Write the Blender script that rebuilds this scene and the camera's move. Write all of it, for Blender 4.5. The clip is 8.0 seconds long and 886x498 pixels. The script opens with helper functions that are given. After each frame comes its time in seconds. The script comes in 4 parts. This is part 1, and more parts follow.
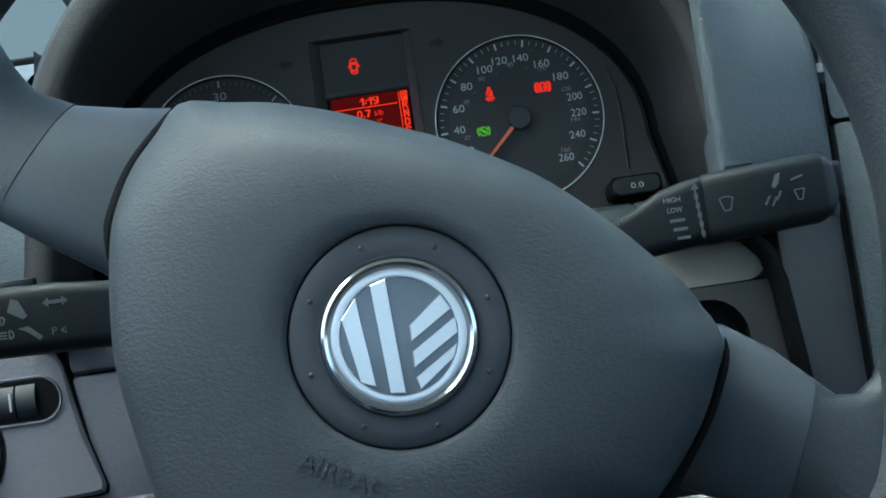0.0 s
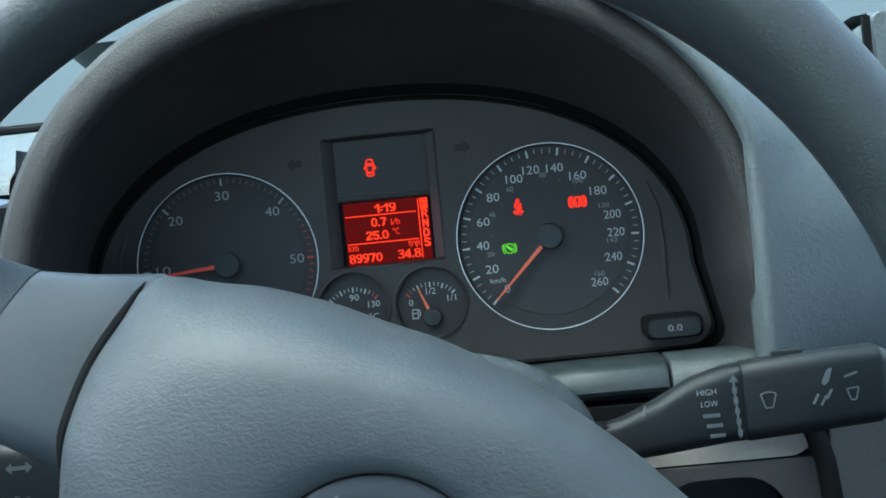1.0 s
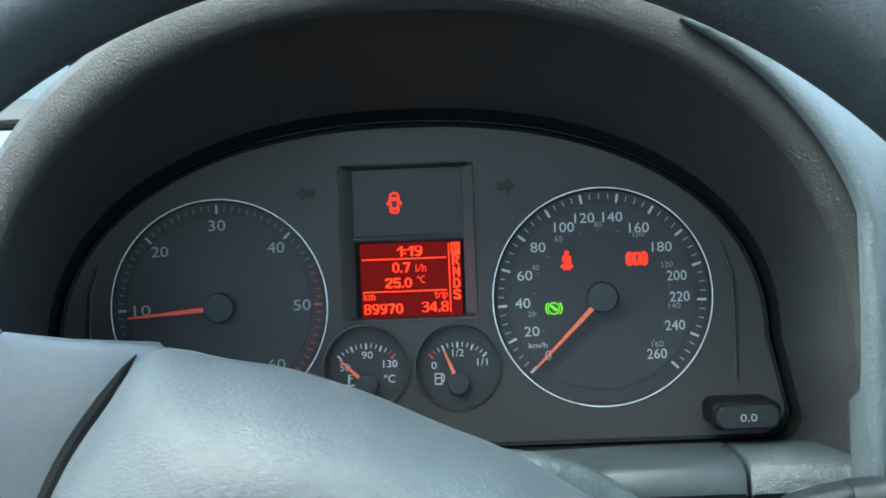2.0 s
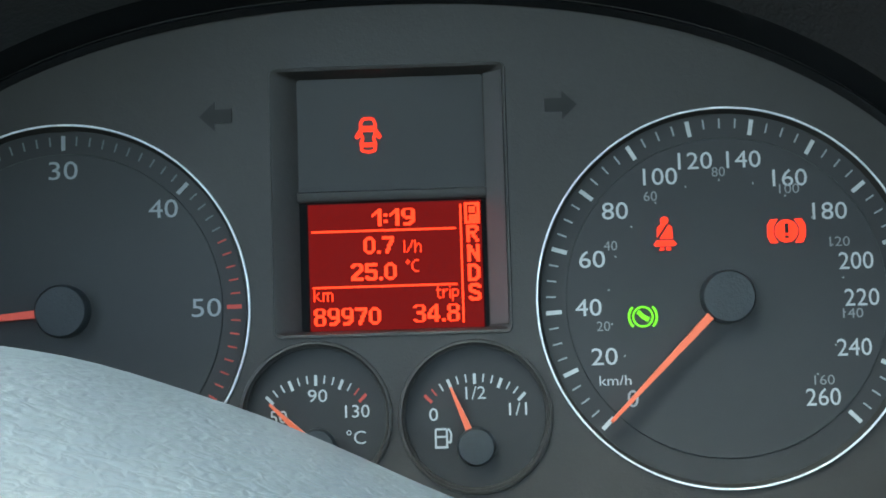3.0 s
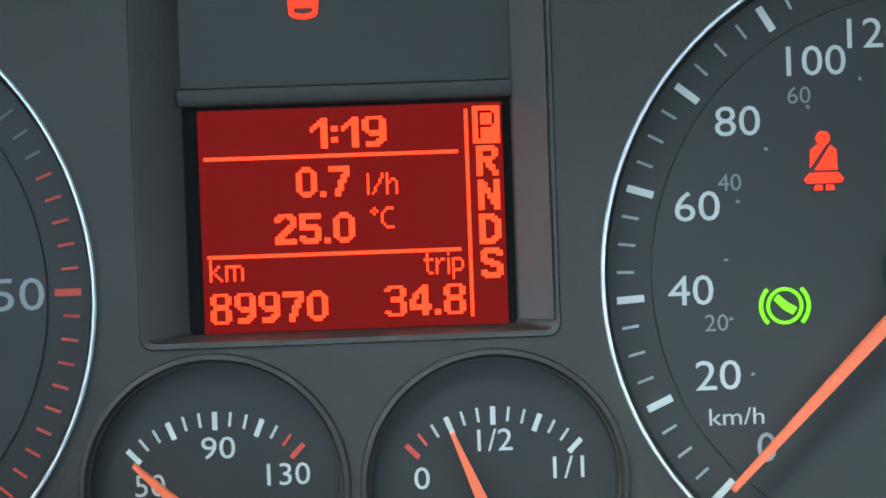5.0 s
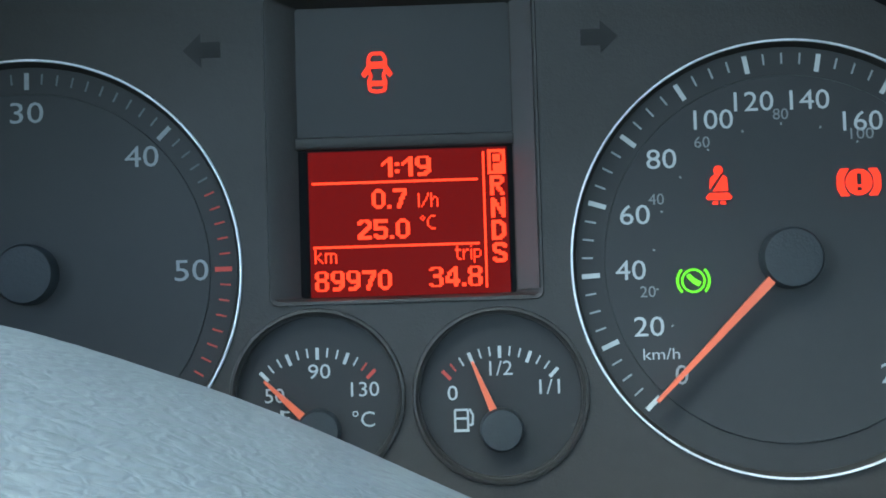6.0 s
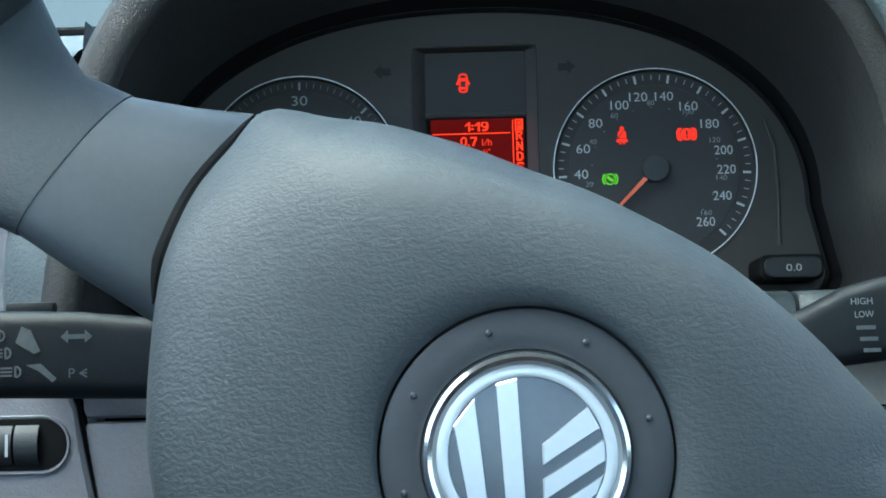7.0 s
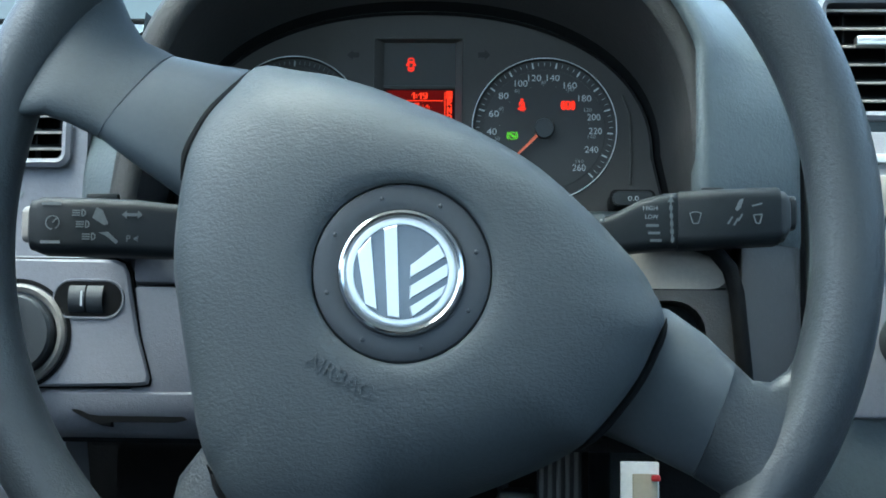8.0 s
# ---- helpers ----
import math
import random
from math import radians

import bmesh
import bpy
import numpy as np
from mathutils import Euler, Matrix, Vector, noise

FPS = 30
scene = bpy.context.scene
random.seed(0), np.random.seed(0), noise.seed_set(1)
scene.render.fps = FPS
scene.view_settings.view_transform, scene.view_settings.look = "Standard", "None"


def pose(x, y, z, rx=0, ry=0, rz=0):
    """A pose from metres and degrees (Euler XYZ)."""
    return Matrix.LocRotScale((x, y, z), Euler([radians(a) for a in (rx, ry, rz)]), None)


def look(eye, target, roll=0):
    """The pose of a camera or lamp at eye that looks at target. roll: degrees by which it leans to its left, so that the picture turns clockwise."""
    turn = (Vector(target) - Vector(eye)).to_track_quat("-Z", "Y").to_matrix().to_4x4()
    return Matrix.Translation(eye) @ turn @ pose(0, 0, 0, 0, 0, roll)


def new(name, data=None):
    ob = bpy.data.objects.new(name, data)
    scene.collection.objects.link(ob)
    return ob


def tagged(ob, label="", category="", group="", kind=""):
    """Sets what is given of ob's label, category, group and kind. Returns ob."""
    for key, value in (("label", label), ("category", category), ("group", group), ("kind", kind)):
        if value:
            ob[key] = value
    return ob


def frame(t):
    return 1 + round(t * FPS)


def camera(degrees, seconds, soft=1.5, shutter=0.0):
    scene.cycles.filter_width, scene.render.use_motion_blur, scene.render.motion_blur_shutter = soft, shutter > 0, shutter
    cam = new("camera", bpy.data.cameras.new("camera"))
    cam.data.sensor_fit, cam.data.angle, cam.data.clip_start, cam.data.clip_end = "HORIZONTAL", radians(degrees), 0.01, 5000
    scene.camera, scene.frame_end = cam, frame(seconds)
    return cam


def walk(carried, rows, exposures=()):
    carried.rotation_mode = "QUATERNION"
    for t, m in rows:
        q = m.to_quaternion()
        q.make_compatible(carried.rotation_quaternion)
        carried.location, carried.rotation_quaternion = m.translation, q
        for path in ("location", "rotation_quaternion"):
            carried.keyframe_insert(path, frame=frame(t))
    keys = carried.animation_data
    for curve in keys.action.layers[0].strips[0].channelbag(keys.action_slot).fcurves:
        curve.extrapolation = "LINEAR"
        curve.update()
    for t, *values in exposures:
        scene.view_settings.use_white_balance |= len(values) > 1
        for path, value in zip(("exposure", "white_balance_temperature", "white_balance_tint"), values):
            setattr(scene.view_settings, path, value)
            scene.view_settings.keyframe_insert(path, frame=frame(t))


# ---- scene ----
K = 0.8          # metres per unit of the panel plan below
LEAN = 10        # the panel and the wheel lean back by so many degrees
PANEL = Matrix.Translation((0, 0, 0.55)) @ pose(0, 0, 0, -LEAN, 0, 0)

cam = camera(34.0, 8.0, soft=1.75)
# seconds, place on the panel plan, yaw, pitch, roll
PATH = [
    (0.0, 0.0392, -0.8692, -0.1500, 0.46, 5.16, -8.20),
    (0.5, 0.0929, -0.8451, -0.0756, 3.17, 2.07, -7.23),
    (0.8, 0.0895, -0.8028, -0.0384, 3.65, 1.70, -6.69),
    (1.0, 0.0825, -0.7950, -0.0078, 3.76, 0.47, -5.59),
    (1.5, 0.0635, -0.7346, 0.0249, 3.33, -0.34, -2.54),
    (1.7, 0.0321, -0.7291, 0.0367, 1.13, -1.10, -2.26),
    (2.8, 0.0321, -0.4280, -0.0068, 2.30, 3.03, -1.80),
    (3.0, 0.0237, -0.3916, -0.0115, 1.45, 3.93, -1.72),
    (3.5, 0.0119, -0.2941, -0.0213, 0.31, 6.08, -2.42),
    (4.0, 0.0015, -0.2233, 0.0116, -1.64, 0.46, -2.33),
    (4.5, -0.0043, -0.2224, 0.0124, -2.09, -0.82, -2.20),
    (5.0, 0.0099, -0.2241, 0.0095, -1.18, -0.89, -2.05),
    (5.2, 0.0137, -0.2261, 0.0075, -0.68, -0.53, -2.17),
    (6.3, 0.0177, -0.4243, -0.0267, 1.80, 3.41, -1.55),
    (6.5, 0.0006, -0.4935, -0.0292, 0.38, 2.27, -0.71),
    (7.0, -0.0047, -0.7248, -0.1084, 1.06, 5.60, -1.44),
    (7.5, -0.0279, -0.9584, -0.1798, -0.84, 6.42, -0.86),
    (7.6, -0.0215, -0.9701, -0.1905, -0.54, 6.65, -0.98),
    (8.0, 0.0705, -1.0092, -0.2034, 2.93, 6.67, 0.75),
]


def aim(x, y, z, yaw, pitch, roll):
    return PANEL @ Matrix.Translation((K * x, K * y, K * z)) @ pose(0, 0, 0, 0, 0, yaw) @ pose(0, 0, 0, 90 + pitch) @ pose(0, 0, 0, 0, 0, roll)


walk(cam, [(t, aim(*row)) for t, *row in PATH], [(t, stops, kelvin, -5) for t, stops, kelvin in ((0.0, 1.85, 6100), (0.5, 2.08, 6100), (1.0, 2.45, 6100), (1.5, 2.85, 6100), (1.7, 2.95, 6150), (3.0, 3.32, 6700), (5.0, 3.40, 6700), (6.4, 2.90, 6000), (7.0, 2.48, 6100), (8.0, 2.55, 6100))])

# ---- daylight ----
world = bpy.data.worlds.new("sky")
scene.world = world
world.use_nodes = True
wn = world.node_tree
sky = wn.nodes.new("ShaderNodeTexSky")
sky.sky_type = "NISHITA"
sky.sun_disc = False
sky.sun_elevation = radians(68)
sky.sun_rotation = radians(-105)
sky.air_density, sky.dust_density = 1.0, 3.0
wn.links.new(sky.outputs[0], wn.nodes["Background"].inputs[0])
wn.nodes["Background"].inputs[1].default_value = 0.15
sun = new("sun", bpy.data.lights.new("sun", "SUN"))
sun.data.energy, sun.data.angle, sun.data.color = 1.0, radians(60), (0.88, 0.97, 1)
sun.matrix_world = look((-2.9, -0.8, 8), (0, 0, 0.6))


# ---- materials ----
def material(name, colour, rough=0.5, metal=0.0, grain=0.0, size=900.0, stretch=(1, 1, 1), glow=None, power=1.0, vary=0.15, spec=0.5, wrinkle=0.0):
    m = bpy.data.materials.new(name)
    m.use_nodes = True
    n, l = m.node_tree.nodes, m.node_tree.links
    b = n["Principled BSDF"]
    b.inputs["Roughness"].default_value, b.inputs["Metallic"].default_value = rough, metal
    b.inputs["Specular IOR Level"].default_value = spec
    c = (*colour, 1)
    at = n.new("ShaderNodeTexCoord")
    if vary:
        fine, broad, mix, ramp = n.new("ShaderNodeTexNoise"), n.new("ShaderNodeTexNoise"), n.new("ShaderNodeMath"), n.new("ShaderNodeMix")
        fine.inputs["Scale"].default_value, broad.inputs["Scale"].default_value = 420, 14
        fine.inputs["Detail"].default_value, broad.inputs["Detail"].default_value = 3, 5
        l.new(at.outputs["Object"], fine.inputs["Vector"])
        l.new(at.outputs["Object"], broad.inputs["Vector"])
        mix.operation = "ADD"
        l.new(fine.outputs[0], mix.inputs[0])
        l.new(broad.outputs[0], mix.inputs[1])
        half = n.new("ShaderNodeMath")
        half.operation = "MULTIPLY"
        half.inputs[1].default_value = 0.5
        l.new(mix.outputs[0], half.inputs[0])
        ramp.data_type = "RGBA"
        ramp.inputs["A"].default_value = (*[v * (1 - 1.6 * vary) for v in colour], 1)
        ramp.inputs["B"].default_value = (*[min(1, v * (1 + 1.6 * vary)) for v in colour], 1)
        l.new(half.outputs[0], ramp.inputs["Factor"])
        l.new(ramp.outputs["Result"], b.inputs["Base Color"])
        wear = n.new("ShaderNodeMapRange")
        wear.inputs["From Min"].default_value, wear.inputs["From Max"].default_value = 0.3, 0.7
        wear.inputs["To Min"].default_value, wear.inputs["To Max"].default_value = max(0.02, rough - 0.07), min(1, rough + 0.08)
        l.new(broad.outputs[0], wear.inputs["Value"])
        l.new(wear.outputs[0], b.inputs["Roughness"])
    else:
        b.inputs["Base Color"].default_value = c
    if grain:
        place = n.new("ShaderNodeMapping")
        place.inputs["Scale"].default_value = stretch
        l.new(at.outputs["Object"], place.inputs["Vector"])
        cell = n.new("ShaderNodeTexVoronoi")
        cell.inputs["Scale"].default_value = size
        cloud = n.new("ShaderNodeTexNoise")
        cloud.inputs["Scale"].default_value, cloud.inputs["Detail"].default_value, cloud.inputs["Distortion"].default_value = size * 0.45, 4, 0.6
        l.new(place.outputs[0], cell.inputs["Vector"])
        l.new(place.outputs[0], cloud.inputs["Vector"])
        if wrinkle:
            # creased skin: long soft folds over the fine grain
            fold = n.new("ShaderNodeTexNoise")
            fold.inputs["Scale"].default_value, fold.inputs["Detail"].default_value, fold.inputs["Distortion"].default_value = wrinkle, 1.6, 0.7
            l.new(place.outputs[0], fold.inputs["Vector"])
            ridge = n.new("ShaderNodeMapRange")
            ridge.interpolation_type = "SMOOTHSTEP"
            ridge.inputs["From Min"].default_value, ridge.inputs["From Max"].default_value = 0.28, 0.70
            l.new(fold.outputs[0], ridge.inputs["Value"])
            cloud = ridge
        add = n.new("ShaderNodeMath")
        add.operation = "ADD"
        soft = n.new("ShaderNodeMath")
        soft.operation = "MULTIPLY"
        soft.inputs[1].default_value = 0.12 if wrinkle else 0.35
        l.new(cell.outputs[0], soft.inputs[0])
        l.new(soft.outputs[0], add.inputs[0])
        l.new(cloud.outputs[0], add.inputs[1])
        bump = n.new("ShaderNodeBump")
        bump.inputs["Strength"].default_value, bump.inputs["Distance"].default_value = grain, 0.0009
        l.new(add.outputs[0], bump.inputs["Height"])
        l.new(bump.outputs[0], b.inputs["Normal"])
    if glow:
        b.inputs["Emission Color"].default_value = (*glow, 1)
        b.inputs["Emission Strength"].default_value = power
    return m


LEATHER = material("moulded wheel skin", (0.0385, 0.0485, 0.0545), 0.60, grain=0.155, size=1700, stretch=(0.75, 1, 1.2), wrinkle=700)
RIMSKIN = material("rim skin", (0.032, 0.038, 0.0425), 0.45, grain=0.16, size=1500, wrinkle=620)
INSERT = material("smooth grey spoke plastic", (0.069, 0.080, 0.088), 0.42, grain=0.05, size=2500)
DISH = material("dark badge dish plastic", (0.036, 0.041, 0.046), 0.42, grain=0.05, size=2500)
HOOD = material("black hood plastic", (0.020, 0.0204, 0.0210), 0.62, grain=0.35, size=1100)
LIP = material("grained hood edge", (0.0105, 0.0105, 0.0105), 0.66, grain=0.45, size=2000)
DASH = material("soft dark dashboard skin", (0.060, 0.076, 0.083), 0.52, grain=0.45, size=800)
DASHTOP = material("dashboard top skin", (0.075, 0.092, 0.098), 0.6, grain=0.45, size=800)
LOWER = material("grey lower dashboard plastic", (0.160, 0.164, 0.184), 0.5, grain=0.25, size=1300)
PALE = material("pale grey trim plastic", (0.22, 0.205, 0.185), 0.5, grain=0.15, size=1300)
DARKCHROME = material("dark chrome", (0.16, 0.175, 0.19), 0.30, 0.8, vary=0.1)
PLATE = material("dark grey plate plastic", (0.037, 0.036, 0.0345), 0.5, grain=0.2, size=1300)
BLACK = material("black gloss plastic", (0.012, 0.013, 0.014), 0.18, vary=0.1)
COLUMN = material("column cover plastic", (0.036, 0.047, 0.051), 0.5, grain=0.5, size=1300)
SILL = material("smooth sill plastic", (0.024, 0.033, 0.036), 0.45, grain=0.1, size=1300, spec=0.45)
MATT = material("black matt plastic", (0.019, 0.0235, 0.027), 0.55, grain=0.12, size=2200)
# black of the joints, also of pieces that stand for shade
GAP = material("joint and shade black", (0.005, 0.0055, 0.006), 0.85, vary=0.1, spec=0.12)
STALK = material("stalk plastic", (0.0085, 0.0115, 0.0135), 0.55, grain=0.1, size=2200, spec=0.3)
MASK = material("cluster mask", (0.0245, 0.0225, 0.0205), 0.55, grain=0.08, size=2500)
DIAL = material("dial face", (0.0205, 0.0208, 0.0210), 0.6, vary=0.05)
GAUGE = material("small gauge face", (0.0165, 0.0168, 0.0172), 0.6, vary=0.05)
BEZELLIT = material("bezel lightened for side light", (0.074, 0.072, 0.072), 0.42, vary=0.05)
DIALIN = material("inner dial face", (0.0240, 0.0248, 0.0255), 0.6, vary=0.05)
CHROME = material("polished chrome", (0.78, 0.78, 0.77), 0.12, 1.0, vary=0.03)
SATIN = material("satin chrome", (0.74, 0.75, 0.75), 0.36, 1.0, vary=0.06)
RING = material("silver paint", (0.75, 0.78, 0.80), 0.35, 0.3, vary=0.06)
METAL = material("bare pedal metal", (0.5, 0.5, 0.49), 0.35, 1.0, vary=0.15)
PEDAL = material("grey pedal rubber", (0.085, 0.085, 0.084), 0.6, grain=0.2, size=900)
PEDALRIB = material("lightened pedal rib", (0.23, 0.23, 0.22), 0.5, vary=0.2)
WHITE = material("white print", (0.36, 0.385, 0.395), 0.6, vary=0.05, glow=(0.75, 0.85, 0.9), power=0.012)
GREY = material("grey print", (0.20, 0.21, 0.21), 0.6, vary=0.05)
TACHPRINT = material("shaded grey print", (0.27, 0.29, 0.30), 0.6, vary=0.1)
DIMWHITE = material("dim white print", (0.11, 0.125, 0.13), 0.6, vary=0.35)
REDPRINT = material("red print", (0.38, 0.05, 0.04), 0.6, vary=0.05, glow=(1, 0.08, 0.03), power=0.012)
NEEDLE = material("orange needle", (0.58, 0.12, 0.055), 0.45, vary=0.05, glow=(1, 0.12, 0.05), power=0.015)
NEEDLEDIM = material("dull red needle", (0.45, 0.06, 0.04), 0.5, vary=0.05, glow=(1, 0.1, 0.05), power=0.02)
LCDBACK = material("lit red display", (0.008, 0.003, 0.003), 0.5, spec=0.05, vary=0, glow=(1, 0.008, 0.005), power=0.0195)
LCDTEXT = material("lit display segments", (0.3, 0.015, 0.006), 0.5, vary=0, spec=0.1, glow=(1, 0.038, 0.012), power=0.27)
LAMPRED = material("lit red tell-tale", (0.3, 0.015, 0.008), 0.5, vary=0, spec=0.1, glow=(1, 0.030, 0.014), power=0.20)
LAMPGREEN = material("lit green tell-tale", (0.02, 0.2, 0.01), 0.5, vary=0, glow=(0.21, 0.80, 0.0), power=0.155)
UNLIT = material("unlit tell-tale", (0.0165, 0.0160, 0.0155), 0.6, vary=0, spec=0.3)
ROOFCLOTH = material("light headliner cloth", (0.66, 0.68, 0.675), 0.9, grain=0.3, size=700)
CARD = material("white card", (0.72, 0.72, 0.70), 0.7)
CARPET = material("dark grey carpet", (0.028, 0.028, 0.029), 0.95, grain=0.9, size=500)
PAINT = material("grey building render", (0.19, 0.22, 0.225), 0.8, grain=0.2, size=40)
REDPAINT = material("red painted board", (0.55, 0.03, 0.03), 0.4)
CONCRETE = material("worn grey asphalt", (0.055, 0.055, 0.055), 0.9, grain=0.6, size=60)


def glass(name):
    m = bpy.data.materials.new(name)
    m.use_nodes = True
    b = m.node_tree.nodes["Principled BSDF"]
    b.inputs["Base Color"].default_value = (0.93, 0.98, 0.97, 1)
    b.inputs["Roughness"].default_value = 0.02
    b.inputs["IOR"].default_value = 1.05
    b.inputs["Transmission Weight"].default_value = 1.0
    return m


GLASS = glass("windscreen glass")

# ---- mesh helpers, in units of the panel plan: x across, y away from the driver, z up ----
BASES = {}


def thing(name, label, category, base=(0, 0, 0), group="", kind="", plan=True, shift=(0, 0, 0), turn=0):
    ob = new(name)
    ob.empty_display_size = 0.02
    k = K if plan else 1.0
    ob.matrix_basis = (PANEL if plan else Matrix.Identity(4)) @ Matrix.Translation((Vector(base) + Vector(shift)) * k) @ pose(0, 0, 0, 0, turn, 0)
    BASES[ob] = (Vector(base) * k, k)
    return tagged(ob, label, category, group, kind)


def part(name, bm, mat, parent, label="", smooth=35):
    base, k = BASES[parent]
    bm.transform(Matrix.Translation(-base) @ Matrix.Scale(k, 4))
    bmesh.ops.recalc_face_normals(bm, faces=bm.faces)
    me = bpy.data.meshes.new(name)
    limit = radians(smooth)
    for f in bm.faces:
        f.smooth = True
    for e in bm.edges:
        e.smooth = len(e.link_faces) == 2 and e.calc_face_angle(0) < limit
    bm.to_mesh(me)
    bm.free()
    me.materials.append(mat)
    ob = new(name, me)
    ob.parent = parent
    BASES[ob] = (base, k)
    if label:
        tagged(ob, label)
    return ob


def loft(loops, wrap=True, cap0=False, cap1=False, bm=None):
    bm = bm or bmesh.new()
    rows = [[bm.verts.new(p) for p in loop] for loop in loops]
    n = len(rows[0])
    for a, b in zip(rows, rows[1:]):
        for i in range(n if wrap else n - 1):
            j = (i + 1) % n
            bm.faces.new((a[i], a[j], b[j], b[i]))
    if cap0:
        bm.faces.new(rows[0])
    if cap1:
        bm.faces.new(list(reversed(rows[-1])))
    return bm


def circle(cx, cz, r, y, n=64, a0=0.0, a1=360.0):
    full = abs(a1 - a0) >= 360
    m = n if full else n - 1
    return [(cx + r * math.cos(radians(a0 + (a1 - a0) * i / m)), y, cz + r * math.sin(radians(a0 + (a1 - a0) * i / m))) for i in range(n)]


def lathe(cx, cz, profile, n=64, cap=True, bm=None):
    """profile: radius and y, from the first ring to the last."""
    return loft([circle(cx, cz, r, y, n) for r, y in profile], cap0=cap, cap1=cap, bm=bm)


def arc_band(cx, cz, profile, a0, a1, n=96):
    loops = [[(cx + r * math.cos(radians(a0 + (a1 - a0) * i / (n - 1))), y, cz + r * math.sin(radians(a0 + (a1 - a0) * i / (n - 1)))) for r, y in profile] for i in range(n)]
    return loft(loops, wrap=True, cap0=True, cap1=True)


def prism(poly, y0, y1, bm=None, bevel=0.0):
    """A flat outline in x and z, from the near face y0 to the far face y1."""
    bm = bm or bmesh.new()
    if bevel:
        c = Vector((sum(p[0] for p in poly) / len(poly), sum(p[1] for p in poly) / len(poly)))
        inner = []
        for p in poly:
            d = Vector(p) - c
            inner.append(Vector(p) - d.normalized() * min(bevel * 1.4, d.length * 0.5))
        loops = [[(p[0], y0, p[1]) for p in inner], [(p[0], y0 + bevel, p[1]) for p in poly], [(p[0], y1, p[1]) for p in poly]]
    else:
        loops = [[(p[0], y0, p[1]) for p in poly], [(p[0], y1, p[1]) for p in poly]]
    return loft(loops, cap0=True, cap1=True, bm=bm)


def rounded(x0, z0, x1, z1, r, n=6):
    pts = []
    for cx, cz, a in ((x1 - r, z1 - r, 0), (x0 + r, z1 - r, 90), (x0 + r, z0 + r, 180), (x1 - r, z0 + r, 270)):
        pts += [(cx + r * math.cos(radians(a + 90 * i / n)), cz + r * math.sin(radians(a + 90 * i / n))) for i in range(n + 1)]
    return pts


def box(x0, y0, z0, x1, y1, z1, bevel=0.0, bm=None, segments=2):
    made = bmesh.new()
    bmesh.ops.create_cube(made, size=1.0)
    made.transform(Matrix.Translation(((x0 + x1) / 2, (y0 + y1) / 2, (z0 + z1) / 2)) @ Matrix.Diagonal((abs(x1 - x0), abs(y1 - y0), abs(z1 - z0), 1)))
    if bevel:
        bmesh.ops.bevel(made, geom=list(made.edges), offset=bevel, segments=segments, profile=0.5, affect="EDGES")
    if bm is None:
        return made
    me = bpy.data.meshes.new("box")
    made.to_mesh(me)
    made.free()
    bm.from_mesh(me)
    bpy.data.meshes.remove(me)
    return bm


def bar(x0, z0, x1, z1, w, y, bm=None, thick=0.0003):
    a, b = Vector((x0, z0)), Vector((x1, z1))
    s = (b - a).normalized().orthogonal() * w / 2
    return prism([a + s, b + s, b - s, a - s], y - thick, y, bm=bm)


def tube(points, r, n=12, bm=None, flat=1.0):
    pts = [Vector(p) for p in points]
    loops = []
    for i, p in enumerate(pts):
        d = (pts[min(i + 1, len(pts) - 1)] - pts[max(i - 1, 0)]).normalized()
        u = d.cross(Vector((0, 1, 0)))
        u = u.normalized() if u.length > 1e-4 else Vector((1, 0, 0))
        v = d.cross(u)
        rr = r[i] if isinstance(r, (list, tuple)) else r
        loops.append([p + rr * (math.cos(2 * math.pi * j / n) * u + flat * math.sin(2 * math.pi * j / n) * v) for j in range(n)])
    return loft(loops, cap0=True, cap1=True, bm=bm)


def lettering(text, x, z, height, y, width=None, bold=0.0, turn=0.0, thick=0.0):
    """Text whose middle is at x, z and whose capitals are of that height."""
    cu = bpy.data.curves.new("text", "FONT")
    cu.body, cu.size, cu.offset, cu.resolution_u = text, 1.0, bold, 3
    cu.align_x, cu.extrude = "LEFT", thick
    ob = bpy.data.objects.new("text", cu)
    scene.collection.objects.link(ob)
    me = bpy.data.meshes.new_from_object(ob.evaluated_get(bpy.context.evaluated_depsgraph_get()))
    bpy.data.objects.remove(ob)
    bpy.data.curves.remove(cu)
    bm = bmesh.new()
    bm.from_mesh(me)
    bpy.data.meshes.remove(me)
    xs, ys = [v.co.x for v in bm.verts], [v.co.y for v in bm.verts]
    sz = height / 0.70
    sx = width / (max(xs) - min(xs)) if width else sz
    mid = (max(xs) + min(xs)) / 2
    bm.transform(Matrix.Translation((-mid, -0.35, 0)))
    bm.transform(Matrix.Translation((x, y, z)) @ pose(0, 0, 0, 0, -turn, 0) @ pose(0, 0, 0, 90) @ Matrix.Diagonal((sx, sz, 1, 1)))
    return bm


def joined(*meshes):
    out = meshes[0]
    for other in meshes[1:]:
        me = bpy.data.meshes.new("join")
        other.to_mesh(me)
        other.free()
        out.from_mesh(me)
        bpy.data.meshes.remove(me)
    return out


def shrunk(bm, x, z, k):
    """A printed sign made smaller about its middle."""
    bm.transform(Matrix.Translation((x, 0, z)) @ Matrix.Diagonal((k, 1, k, 1)) @ Matrix.Translation((-x, 0, -z)))
    return bm


